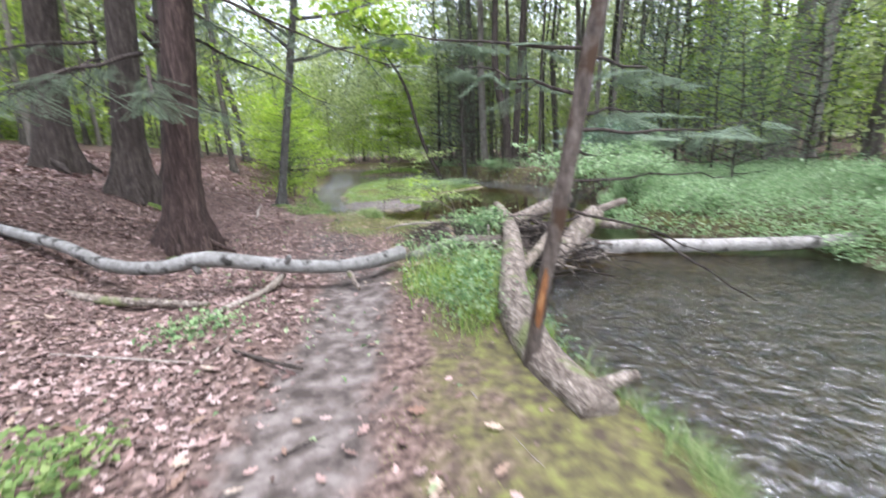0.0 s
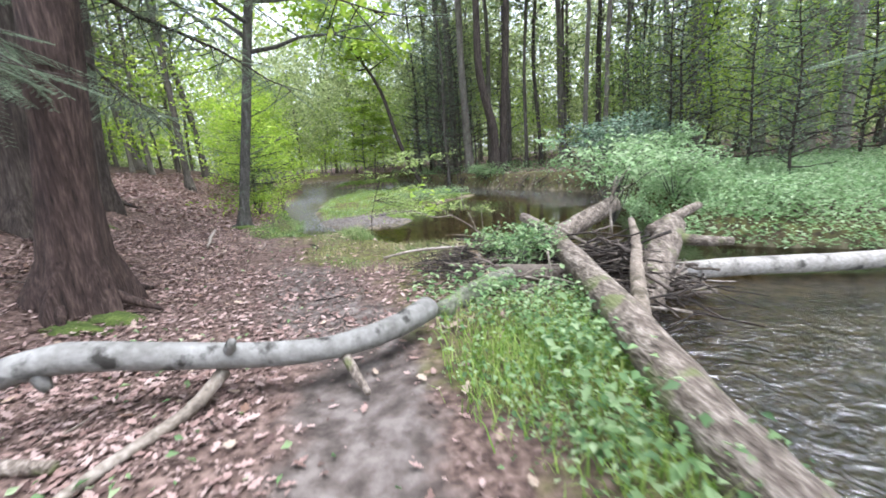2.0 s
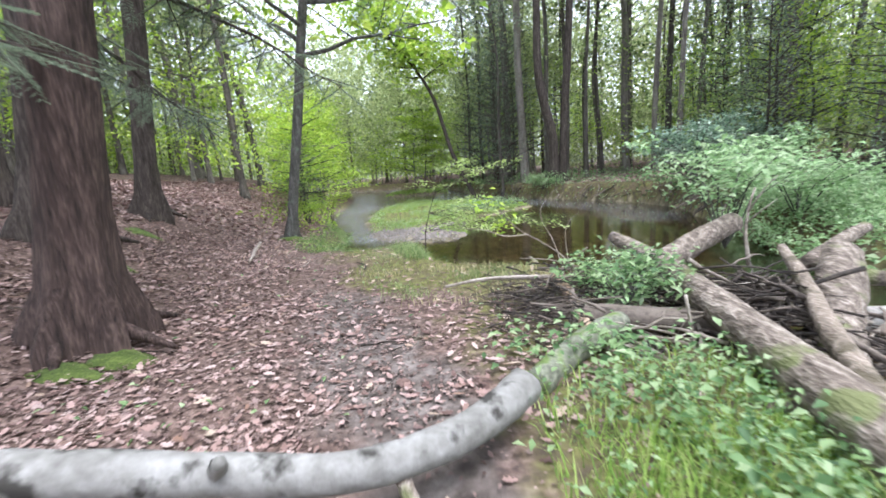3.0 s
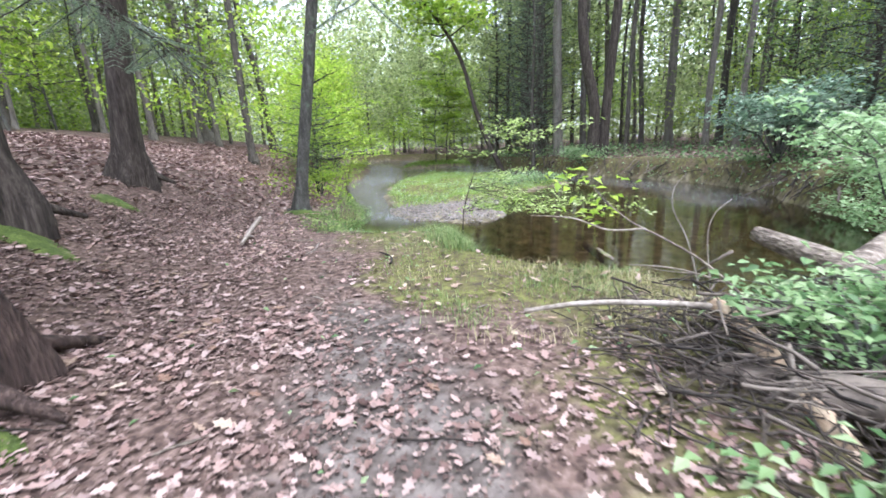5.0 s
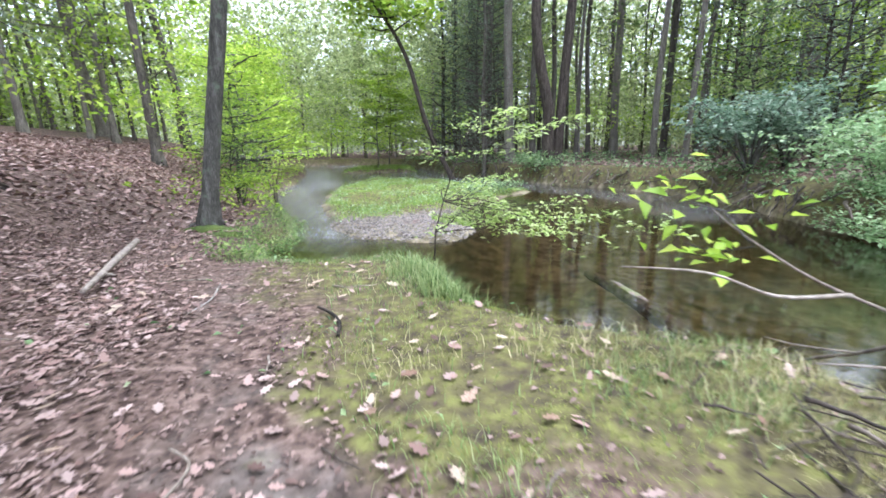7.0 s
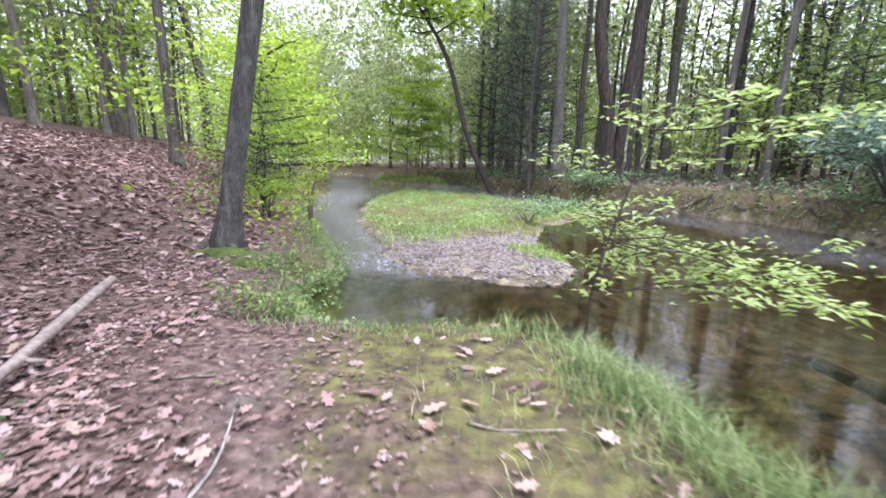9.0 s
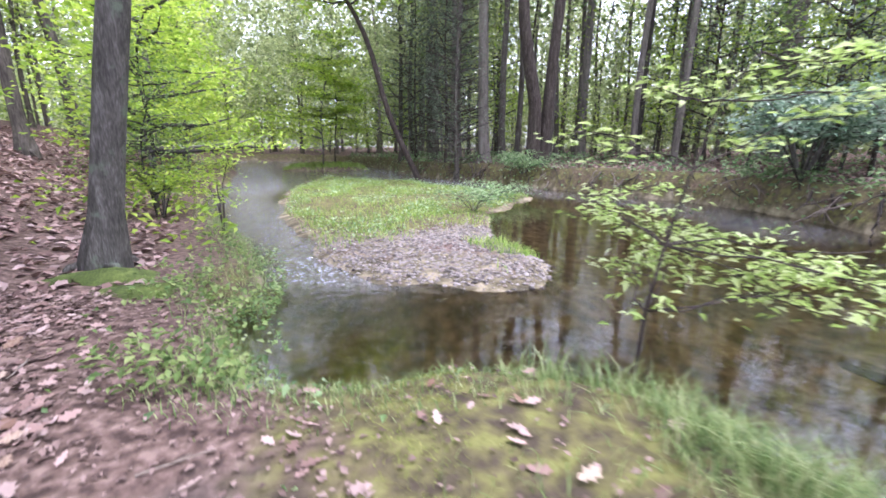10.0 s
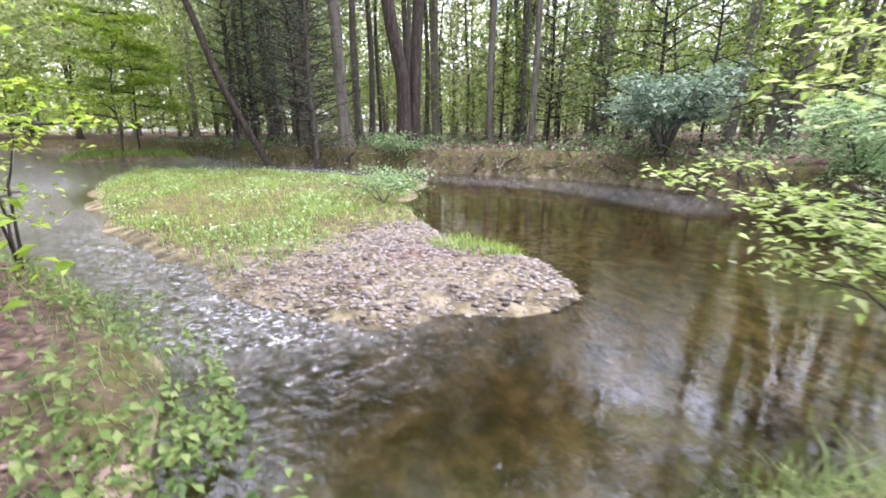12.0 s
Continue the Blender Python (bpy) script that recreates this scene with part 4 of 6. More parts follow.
log("sunken_log", "brown log lying half sunk in the still pool", "log", [(0.34, 11.59, -0.46), (0.38, 11.11, -0.435), (0.42, 10.57, -0.43), (0.48, 9.65, -0.47)], [0.05, 0.07, 0.08, 0.085], DEADBARK, 57, 12, 0.06)
log("pale_branch", "pale dead branch lying on the oak leaves", "branch", [(-4.55, 9.95, 0.06), (-4.72, 10.4, 0.09), (-4.98, 11.0, 0.1), (-5.15, 11.55, 0.16)], [0.022, 0.028, 0.036, 0.03], BRANCH, 55, 10, 0.16, ((0.35, 0.4, 0.07, 0.012), (0.72, 2.4, 0.09, 0.014)))

# ---------------------------------------------------------------- leafy shrubs, saplings, needles
def sprays(lines, per, size, rng, spread=0.12, lift=0.35):
    """Leaves set along twigs, lying in loose flat layers."""
    pos = []
    for line, n in lines:
        pts = np.array([tuple(p) for p in line])
        f = rng.uniform(0.15, 1.02, int(per * n)) * (len(pts) - 1)
        i = np.clip(f.astype(int), 0, len(pts) - 2)
        p = pts[i] + (pts[i + 1] - pts[i]) * (f - i)[:, None]
        pos.append(p + rng.normal(0, 1, p.shape) * np.array([spread, spread, spread * 0.4]))
    pos = np.concatenate(pos)
    ax, ac = frames_for(len(pos), rng, lift)
    return pos, ax, ac, rng.uniform(0.6, 1.3, len(pos)) * size


def shrub(name, label, x, y, h, spread, stems, per, size, foliage, seed, bark=BARK_GREY, tips=None, r=0.012, group="", loose=0.13, base_z=None):
    """A shrub or sapling: thin stems from one foot, side twigs, and leaves along them."""
    rng, nr = random.Random(seed), np.random.RandomState(seed)
    z0 = hz(x, y) if base_z is None else base_z
    root = thing(name, label, "shrub", (x, y, z0 - 0.03), group)
    lines = []
    for i in range(stems):
        a = i * 2.4 + rng.uniform(-0.6, 0.6)
        if tips:
            tip = Vector(tips[i % len(tips)]) - Vector((x, y, z0))
        else:
            f = rng.uniform(0.35, 1.0)
            tip = Vector((math.cos(a) * spread * f, math.sin(a) * spread * f, h * rng.uniform(0.55, 1.0)))
        mid = Vector((tip.x * 0.35, tip.y * 0.35, tip.z * 0.62))
        line = bent((0, 0, 0), mid, 4, 0.06, rng)[:-1] + bent(mid, tip, 5, 0.1, rng)
        b, twigs = Build(), []
        b.tube(line, [r * (1 - 0.8 * k / (len(line) - 1)) for k in range(len(line))], 6)
        lines.append((line[3:], 1.0))
        for q in range(6):
            s = line[rng.randrange(3, len(line))]
            e = s + Vector((rng.uniform(-1, 1), rng.uniform(-1, 1), rng.uniform(-0.35, 0.45))) * spread * 0.5
            tw = bent(s, e, 4, 0.12, rng)
            own = Build() if r > 0.02 else b
            own.tube(tw, [r * 0.4, r * 0.3, r * 0.22, r * 0.12], 4)
            if own is not b:
                twigs.append(own)
            lines.append((tw, 1.0))
        stem = part("stem", b.mesh("stem", bark), root)
        for own in twigs:
            part("twig", own.mesh("twig", bark), stem)
    pos, ax, ac, sz = sprays(lines, per, size, nr, loose)
    part("foliage", card_mesh("foliage", pos, ax, ac, sz, sz * 0.55, foliage), root)
    return root


shrub("creekside_shrub", "pale green leafy shrub growing out of the debris dam", 2.9, 9.2, 1.6, 1.15, 9, 13, 0.115, FERN, 61, base_z=0.0)
shrub("creekside_shrub", "low pale-leaved shrub beside the debris dam", 0.7, 7.35, 0.42, 0.6, 8, 11, 0.065, FERN, 62)
shrub("creekside_shrub", "low leafy shrub among the dam sticks", 0.7, 6.95, 0.5, 0.55, 7, 16, 0.075, GREEN_COOL, 63, base_z=0.0)
shrub("creekside_shrub", "bushy green shrub on the far bank edge", 4.7, 10.3, 1.15, 1.4, 9, 16, 0.115, FERN, 64)
shrub("creekside_shrub", "tall leafy shrub overhanging the far bank", 5.9, 13.2, 1.5, 1.5, 9, 28, 0.115, FERN, 65)
shrub("rhododendron", "large bluish-green leathery rhododendron mounded over the far bank", 6.5, 16.9, 2.0, 1.6, 16, 30, 0.14, RHODO, 66, r=0.03, loose=0.2)
shrub("rhododendron", "bluish-green rhododendron behind a larger one on the far bank", 8.6, 18.2, 1.7, 1.5, 10, 26, 0.15, RHODO, 166, r=0.025, loose=0.2)
shrub("creekside_shrub", "bright green bush by the fallen pale log", 5.6, 8.9, 0.6, 0.9, 7, 22, 0.09, FERN, 67)
shrub("creekside_shrub", "bright green bush behind the fallen pale log", 8.6, 7.6, 0.8, 1.2, 7, 26, 0.1, FERN, 68)
shrub("creekside_shrub", "leafy bush on the far bank", 9.0, 4.2, 1.0, 1.4, 8, 30, 0.11, FERN, 69)
shrub("creekside_shrub", "small leafy shrub at the channel edge", -6.3, 17.2, 1.0, 0.8, 6, 22, 0.08, GREEN, 70)
shrub("creekside_shrub", "pale-leaved low branch over the far water edge", 3.0, 24.2, 0.9, 1.4, 7, 22, 0.11, GREEN_COOL, 71)
shrub("creekside_shrub", "low leafy shrub on the gravel island", 0.6, 20.2, 0.4, 0.9, 6, 16, 0.08, GREEN_COOL, 72)
shrub("creekside_shrub", "arching twigs with large leaves above the gravel island", -0.6, 18.2, 0.5, 1.0, 6, 14, 0.08, GREEN_COOL, 73)
def beech(label, x, y, h, spread, leaves, size, seed, base=0.7, lean=(0.05, 0)):
    """A small tree with flat, layered leaf sprays."""
    rng = random.Random(seed)
    root = thing("beech_sapling", label, "tree", (x, y, hz(x, y)))
    wood, pts, rad = trunk_mesh("trunk", h, 0.045, lean, 0.25, 1.3, 8, BARK_GREY, rng, 0.3)
    part("crown", crown(wood, pts, h, base, spread, 14, leaves, size, GREEN, rng, 0.12, 0.12, 0.38, 0.25), root)
    part("trunk", wood.mesh("trunk", BARK_GREY), root)


beech("yellow-green beech sapling with layered sprays beside the creek", -6.9, 18.4, 3.6, 2.6, 1700, 0.13, 74, 0.9)
beech("yellow-green beech sapling spreading over the creek channel", -8.4, 22.0, 4.6, 3.0, 2000, 0.15, 75, 0.9)
beech("young beech with yellow-green leaf layers", -10.6, 27.5, 5.4, 3.4, 2400, 0.18, 76)
beech("young beech with bright leaf layers on the slope", -12.4, 34.0, 6.0, 3.6, 4000, 0.2, 80)
beech("spreading young beech with yellow-green leaf layers on a grassy spit", -5.2, 38.5, 6.5, 3.6, 3200, 0.18, 85, 1.2)
beech("young beech with bright leaves high over the bend", -4.5, 40.5, 9.0, 3.2, 4000, 0.22, 84, 2.5)
def sapling(label, foot, trunk, r, limbs, per, size, seed):
    """One slender bent stem with side limbs that leave it at given points and carry flat leaf sprays."""
    rng, nr = random.Random(seed), np.random.RandomState(seed)
    root = thing("creekside_sapling", label, "tree", foot)
    o = Vector(foot)
    b = Build()
    stem = [Vector(p) - o for p in trunk]
    b.tube(stem, [r * (1 - 0.7 * k / (len(stem) - 1)) for k in range(len(stem))], 8, 0.06, rng)
    part("stem", b.mesh("stem", BARK_DARK), root)
    lines = []
    for k, tip, full in limbs:
        lb = Build()
        line = bent(stem[k], Vector(tip) - o, 8, 0.12, rng)
        lb.tube(line, [r * 0.55 * (1 - 0.85 * q / 7) for q in range(8)], 6)
        lines.append((line[2:], full))
        twigs = []
        for q in range(7):
            a = line[rng.randrange(2, 8)]
            e = a + Vector((rng.uniform(-1, 1), rng.uniform(-1, 1), rng.uniform(-0.3, 0.3))) * 0.4
            tw = bent(a, e, 4, 0.12, rng)
            tb = Build()
            tb.tube(tw, [0.004, 0.003, 0.0022, 0.0012], 4)
            twigs.append(tb)
            lines.append((tw, full))
        limb = part("limb", lb.mesh("limb", BARK_DARK), root)
        for tb in twigs:
            part("twig", tb.mesh("twig", BARK_DARK), limb)
    pos, ax, ac, sz = sprays(lines, per, size, nr, 0.07, 0.25)
    part("foliage", card_mesh("foliage", pos, ax, ac, sz, sz * 0.44, LIME), root)


sapling("slender dark-stemmed sapling with bright leaf sprays over the creek", (-1.65, 11.3, hz(-1.65, 11.3) - 0.04),
        [(-1.65, 11.3, hz(-1.65, 11.3) - 0.04), (-1.6, 11.32, 0.2), (-1.5, 11.36, 0.55), (-1.36, 11.4, 0.95), (-1.22, 11.42, 1.3), (-1.0, 11.45, 1.55)], 0.011,
        [(2, (0.7, 10.8, 0.3), 1.2), (1, (0.35, 11.5, 0.3), 1.2), (3, (-0.3, 11.4, 1.35), 1.0), (1, (-0.7, 12.4, 0.3), 1.0), (2, (0.0, 12.2, 0.34), 1.0), (5, (-0.55, 11.3, 1.5), 0.8),
         (1, (-0.3, 10.9, 0.25), 1.1), (1, (-1.2, 12.0, 0.5), 0.9), (2, (-0.95, 13.0, 0.7), 0.9), (2, (-0.6, 12.6, 0.75), 0.9), (1, (-0.8, 11.9, 0.5), 0.9), (2, (-1.3, 12.5, 0.62), 0.9), (4, (0.15, 11.3, 1.45), 1.0), (2, (0.6, 11.9, 0.22), 1.2), (3, (-1.7, 12.1, 1.2), 0.6), (4, (-0.9, 12.2, 1.5), 0.8), (2, (0.15, 10.5, 0.2), 1.0)], 13, 0.078, 77)
shrub("bank_seedling", "thin dark-stemmed seedling trees at the channel edge", -5.0, 15.85, 1.15, 0.4, 3, 9, 0.07, GREEN, 78, bark=BARK_DARK, r=0.014)


def bough(b, pos, a, tip, rng, r0, twigs=16, hang=0.6, reach=0.55):
    """A drooping conifer limb: wood into b, needle places into pos."""
    line = bent(a, tip, 9, 0.06, rng)
    b.tube(line, [r0 * (1 - 0.85 * k / 8) for k in range(9)], 7, 0.05, rng)
    for q in range(twigs):
        f = 1.2 + 6.8 * (q + rng.random()) / twigs
        s = line[int(f)].lerp(line[min(int(f) + 1, 8)], f % 1)
        e = s + Vector((rng.uniform(-1, 1), rng.uniform(-1, 1), -hang * rng.uniform(0.3, 1.3))) * reach * rng.uniform(0.5, 1.1)
        tw = bent(s, e, 5, 0.08, rng)
        b.tube(tw, [r0 * 0.22, r0 * 0.18, r0 * 0.13, r0 * 0.1, r0 * 0.05], 4)
        way = (e - s).normalized()
        side = way.cross(Vector((0, 0, 1))).normalized()
        for k in range(14):
            p = s.lerp(e, 0.15 + 0.85 * k / 14)
            for sg in (-1, 1):
                pos.append((p, (way * 0.6 + side * sg + Vector((0, 0, -0.25))).normalized(), 0.13 * (1.1 - k / 18)))


def needle_mesh(pos, rng):
    """Flat feathery twiglets with rows of short needles."""
    c, ax, ac, ln, wd = [], [], [], [], []
    for p, way, length in pos:
        side = way.cross(Vector((0, 0, 1))).normalized()
        n = 7
        for k in range(n):
            q = p + way * length * (k + 0.5) / n
            for sg in (-1, 1):
                d = (way * 0.5 + side * sg + Vector((0, 0, rng.uniform(-0.3, 0.3)))).normalized()
                c.append(q + d * 0.008)
                ax.append(d)
                ac.append(d.cross(Vector((0, 0, 1))).normalized())
                ln.append(0.026)
                wd.append(0.007)
    return card_mesh("needles", np.array([tuple(v) for v in c]), np.array([tuple(v) for v in ax]), np.array([tuple(v) for v in ac]), np.array(ln), np.array(wd), NEEDLE, 0.1)


def conifer_limbs(root, origin, tips, seed, r0=0.03, twigs=16, bark=BARK_DARK, hang=0.25, reach=0.55):
    rng = random.Random(seed)
    for a, tip in tips:
        b, pos = Build(), []
        o = Vector(origin)
        bough(b, pos, Vector(a) - o, Vector(tip) - o, rng, r0, twigs, hang, reach)
        limb = part("limb", b.mesh("limb", bark), root)
        if pos:
            part("needles", needle_mesh(pos, rng), limb, "grey-green flat needle sprays")


conifer_limbs(oak_a, oak_a.location, [((-4.0, 6.4, 3.5), (-2.2, 8.7, 2.5)), ((-4.0, 6.3, 4.3), (-0.6, 6.4, 2.7)), ((-4.1, 6.3, 3.0), (-5.2, 4.4, 2.0)), ((-4.0, 6.2, 2.8), (-3.2, 4.9, 2.15)),
                                      ((-4.1, 6.4, 3.3), (-4.4, 9.2, 2.2)), ((-4.0, 6.4, 4.0), (-2.8, 7.6, 3.1))], 81, 0.034, 36, BARK_DARK, 0.6, 0.85)
conifer_limbs(oak_b, oak_b.location, [((-6.2, 8.2, 3.4), (-5.5, 5.6, 2.4)), ((-6.2, 8.2, 3.7), (-7.9, 6.2, 2.9)), ((-6.2, 8.3, 3.4), (-4.9, 10.2, 2.5))], 82, 0.034, 36, BARK_DARK, 0.6, 0.85)

# leaning broken sapling over the fallen trunk
stem_root = thing("broken_hemlock_sapling", "leaning hemlock sapling with split orange wood and bare side branches", "tree", (0.71, 2.58, -0.1))
sb = Build()
sb.tube([(0.0, 0, -0.05), (0.02, 0, 0.25), (0.07, 0.0, 0.6), (0.15, -0.01, 1.05), (0.24, -0.02, 1.6), (0.34, -0.03, 2.2), (0.5, -0.04, 3.0), (0.7, 0.0, 4.2), (0.9, 0.1, 5.4)],
        [0.07, 0.05, 0.046, 0.05, 0.05, 0.047, 0.042, 0.03, 0.012], 14, 0.06, random.Random(3))
part("trunk", sb.mesh("trunk", BARK_SAPLING), stem_root)
sw = Build()
sw.tube([(0.02, -0.032, 0.3), (0.038, -0.036, 0.42), (0.052, -0.034, 0.55), (0.075, -0.036, 0.68), (0.098, -0.034, 0.8), (0.13, -0.036, 0.98)], [0.004, 0.019, 0.024, 0.022, 0.018, 0.004], 9, 0.22, random.Random(4))
part("split_wood", sw.mesh("split_wood", SPLIT), stem_root, "raw orange split wood")
conifer_limbs(stem_root, (0.71, 2.58, -0.1), [((0.95, 2.56, 1.55), (2.7, 3.3, 1.62)), ((0.98, 2.56, 1.75), (0.2, 4.4, 2.3)), ((1.0, 2.55, 1.95), (2.6, 4.3, 2.0)),
                                              ((1.0, 2.55, 2.0), (-0.5, 3.9, 2.5)), ((0.96, 2.56, 1.65), (2.4, 4.6, 1.75))], 83, 0.013, 15, BARK_DARK, 0.35, 0.42)
conifer_limbs(stem_root, (0.71, 2.58, -0.1), [((0.9, 2.56, 1.25), (2.8, 3.6, 1.1)), ((0.88, 2.56, 1.1), (2.5, 3.2, 0.45)), ((0.93, 2.56, 1.4), (2.0, 4.6, 1.3)), ((1.6, 2.84, 0.84), (2.3, 2.7, 0.35))], 88, 0.011, 0)

# ---------------------------------------------------------------- debris dam: single sticks
def stick(label, a, b, r, material, seed, name="stick", group="sticks of the debris dam", fork=0, sag=0.13, category="stick"):
    rng = random.Random(seed)
    o = Vector(a)
    line = bent((0, 0, 0), Vector(b) - o, 7, sag, rng)
    bl = Build()
    bl.tube(line, [r * (1 - 0.6 * k / 6) for k in range(7)], 6, 0.08, rng)
    for q in range(fork):
        s = line[2 + q % 4]
        e = s + (line[-1] - line[0]) * rng.uniform(0.2, 0.4) + Vector((rng.uniform(-1, 1), rng.uniform(-1, 1), rng.uniform(-0.3, 0.5))) * (line[-1] - line[0]).length * 0.25
        bl.tube(bent(s, e, 4, 0.12, rng), [r * 0.5, r * 0.4, r * 0.3, r * 0.15], 5)
    ob = new(name, bl.mesh(name, material))
    ob.location = o
    return tagged(ob, label, category, group)


rs = random.Random(9)
for i in range(110):
    u, v = rs.uniform(0, 1), rs.uniform(0, 1)
    cx, cy = 0.2 + 2.5 * u, 5.9 + 1.9 * v + 0.35 * u
    pile = 0.62 * math.exp(-((cx - 1.75) / 0.8) ** 2 - ((cy - 6.9) / 0.9) ** 2)
    cz = max(hz(cx, cy), WATER_Z) + 0.02 + rs.uniform(0, 1) * (0.12 + pile)
    a, ln = rs.uniform(0, 6.28), rs.uniform(0.25, 0.75)
    dz = rs.uniform(-0.12, 0.2) * ln
    pale = rs.random() < 0.42
    stick("bleached bare stick caught in the debris dam" if pale else "dark wet stick caught in the debris dam", (cx - math.cos(a) * ln * 0.5, cy - math.sin(a) * ln * 0.5, cz - dz / 2),
          (cx + math.cos(a) * ln * 0.5, cy + math.sin(a) * ln * 0.5, cz + dz / 2), rs.uniform(0.007, 0.022), DEADWOOD if pale else DARKSTICK, 200 + i, fork=rs.choice([0, 0, 1, 2]))
def tangle_stick():
    """One stick of the tangle between the big trunk and the leaning branch: its two ends and thickness."""
    cx, cy = rs.gauss(1.68, 0.34), rs.gauss(6.75, 0.55)
    cz = WATER_Z + 0.1 + rs.uniform(0.1, 0.62) * math.exp(-((cx - 1.65) / 0.5) ** 2 - ((cy - 6.6) / 0.8) ** 2)
    a, ln = rs.uniform(0, 6.28), rs.uniform(0.35, 0.95)
    dz = rs.uniform(-0.35, 0.35) * ln
    return (cx - math.cos(a) * ln * 0.5, cy - math.sin(a) * ln * 0.5, cz - dz / 2), (cx + math.cos(a) * ln * 0.5, cy + math.sin(a) * ln * 0.5, cz + dz / 2), rs.uniform(0.008, 0.024)


for i in range(100):
    a, b, r = tangle_stick()
    pale = rs.random() < 0.4
    stick("bleached bare stick tangled in the debris dam" if pale else "dark stick tangled in the debris dam", a, b, r, DEADWOOD if pale else DARKSTICK, 600 + i, fork=rs.choice([0, 1, 2]))
brush = Build()
for i in range(320):
    a, b, r = tangle_stick()
    brush.tube(bent(a, b, 6, 0.13, rs), [r * 0.7 * (1 - 0.12 * k) for k in range(6)], 5)
tagged(new("brush_tangle", brush.mesh("brush_tangle", DARKSTICK)), "dense tangle of thin dark twigs inside the debris dam", "brush", kind="stuff")
for i in range(80):  # dark twigs heaped on the bank side
    cx, cy = rs.gauss(0.0, 0.3), rs.gauss(6.95, 0.4)
    a, ln = rs.uniform(0, 6.28), rs.uniform(0.2, 0.6)
    cz = hz(cx, cy) + 0.03 + rs.uniform(0, 0.26) * math.exp(-((cx - 0.2) / 0.4) ** 2)
    stick("thin dark twig in a brush heap at the bank", (cx - math.cos(a) * ln * 0.5, cy - math.sin(a) * ln * 0.5, cz + 0.05), (cx + math.cos(a) * ln * 0.5, cy + math.sin(a) * ln * 0.5, cz), rs.uniform(0.005, 0.012),
          DARKSTICK, 320 + i, fork=rs.choice([0, 1, 2]))
heap = Build()
for i in range(420):
    cx, cy = rs.gauss(0.05, 0.32), rs.gauss(6.95, 0.42)
    a, ln, r = rs.uniform(0, 6.28), rs.uniform(0.12, 0.5), rs.uniform(0.003, 0.008)
    cz = hz(cx, cy) + 0.02 + rs.uniform(0, 0.24) * math.exp(-((cx - 0.15) / 0.42) ** 2 - ((cy - 6.95) / 0.5) ** 2)
    heap.tube(bent((cx - math.cos(a) * ln * 0.5, cy - math.sin(a) * ln * 0.5, cz + rs.uniform(-0.02, 0.08)), (cx + math.cos(a) * ln * 0.5, cy + math.sin(a) * ln * 0.5, cz), 5, 0.14, rs), [r, r * 0.9, r * 0.8, r * 0.6, r * 0.4], 4)
tagged(new("brush_heap", heap.mesh("brush_heap", DARKSTICK)), "heap of fine dark flood twigs on the bank beside the dam", "brush", kind="stuff")
OVER = "pale branches over the pool"
log("bare_branch", "long thin pale branch reaching over the pool", "branch", [(0.52, 7.4, 0.05), (0.3, 7.73, 0.32), (0.1, 7.95, 0.46), (-0.1, 8.17, 0.57), (-0.25, 8.4, 0.72), (-0.33, 8.55, 0.84)], [0.011, 0.009, 0.008, 0.007, 0.005, 0.003], DEADWOOD, 401, 7, 0.08, group=OVER)
log("bare_branch", "thin curving pale side branch over the pool", "branch", [(-0.02, 8.08, 0.53), (-0.29, 8.12, 0.52), (-0.55, 8.18, 0.61), (-0.88, 8.25, 0.63)], [0.009, 0.008, 0.006, 0.003], DEADWOOD, 402, 6, 0.08, group=OVER)
log("bare_branch", "level thin pale branch on the brush heap", "branch", [(0.58, 7.9, 0.12), (0.3, 8.0, 0.2), (0.08, 8.02, 0.24), (-0.14, 8.05, 0.25)], [0.008, 0.007, 0.006, 0.003], DEADWOOD, 403, 6, 0.08, group=OVER)
log("bare_branch", "arching bare twig above the pool", "branch", [(0.4, 7.98, -0.05), (0.27, 8.0, 0.42), (0.14, 8.0, 0.68), (0.13, 8.0, 0.84), (0.2, 8.02, 0.93)], [0.006, 0.005, 0.004, 0.0035, 0.002], DEADWOOD, 408, 6, 0.08, group=OVER)
log("bare_branch", "short hooked twig above the brush heap", "branch", [(0.45, 7.95, 0.0), (0.4, 8.0, 0.45), (0.43, 8.0, 0.64), (0.55, 8.02, 0.75)], [0.006, 0.005, 0.004, 0.002], DEADWOOD, 409, 6, 0.08, group=OVER)
stick("thin pale branch dipping into the pool", (0.7, 8.2, 0.3), (0.5, 9.2, -0.4), 0.014, DEADWOOD, 404, "bare_branch", "pale branches over the pool", 1, 0.1, "branch")
stick("upright bare twig on the debris dam", (2.0, 7.3, 0.2), (2.15, 7.5, 0.95), 0.02, DEADWOOD, 405, "bare_branch", "pale branches over the pool", 3, 0.1, "branch")
stick("short broken post in the brush heap", (0.16, 6.6, -0.08), (0.17, 6.75, 0.24), 0.03, DEADWOOD, 406, "bare_branch", "pale branches over the pool", 0, 0.02, "branch")
stick("thin pale branch sweeping across the brush heap", (0.35, 6.0, 0.15), (1.15, 6.3, 0.1), 0.014, DEADWOOD, 407, "bare_branch", "pale branches over the pool", 1, 0.15, "branch")
stick("pale bare stick lying over the debris dam", (1.15, 6.75, 0.44), (1.88, 6.60, 0.07), 0.022, DEADWOOD, 410, "bare_branch", "pale branches over the pool", 0, 0.08, "branch")
stick("pale bare stick lying over the debris dam", (1.79, 6.50, 0.14), (1.36, 6.35, -0.14), 0.020, DEADWOOD, 411, "bare_branch", "pale branches over the pool", 1, 0.08, "branch")
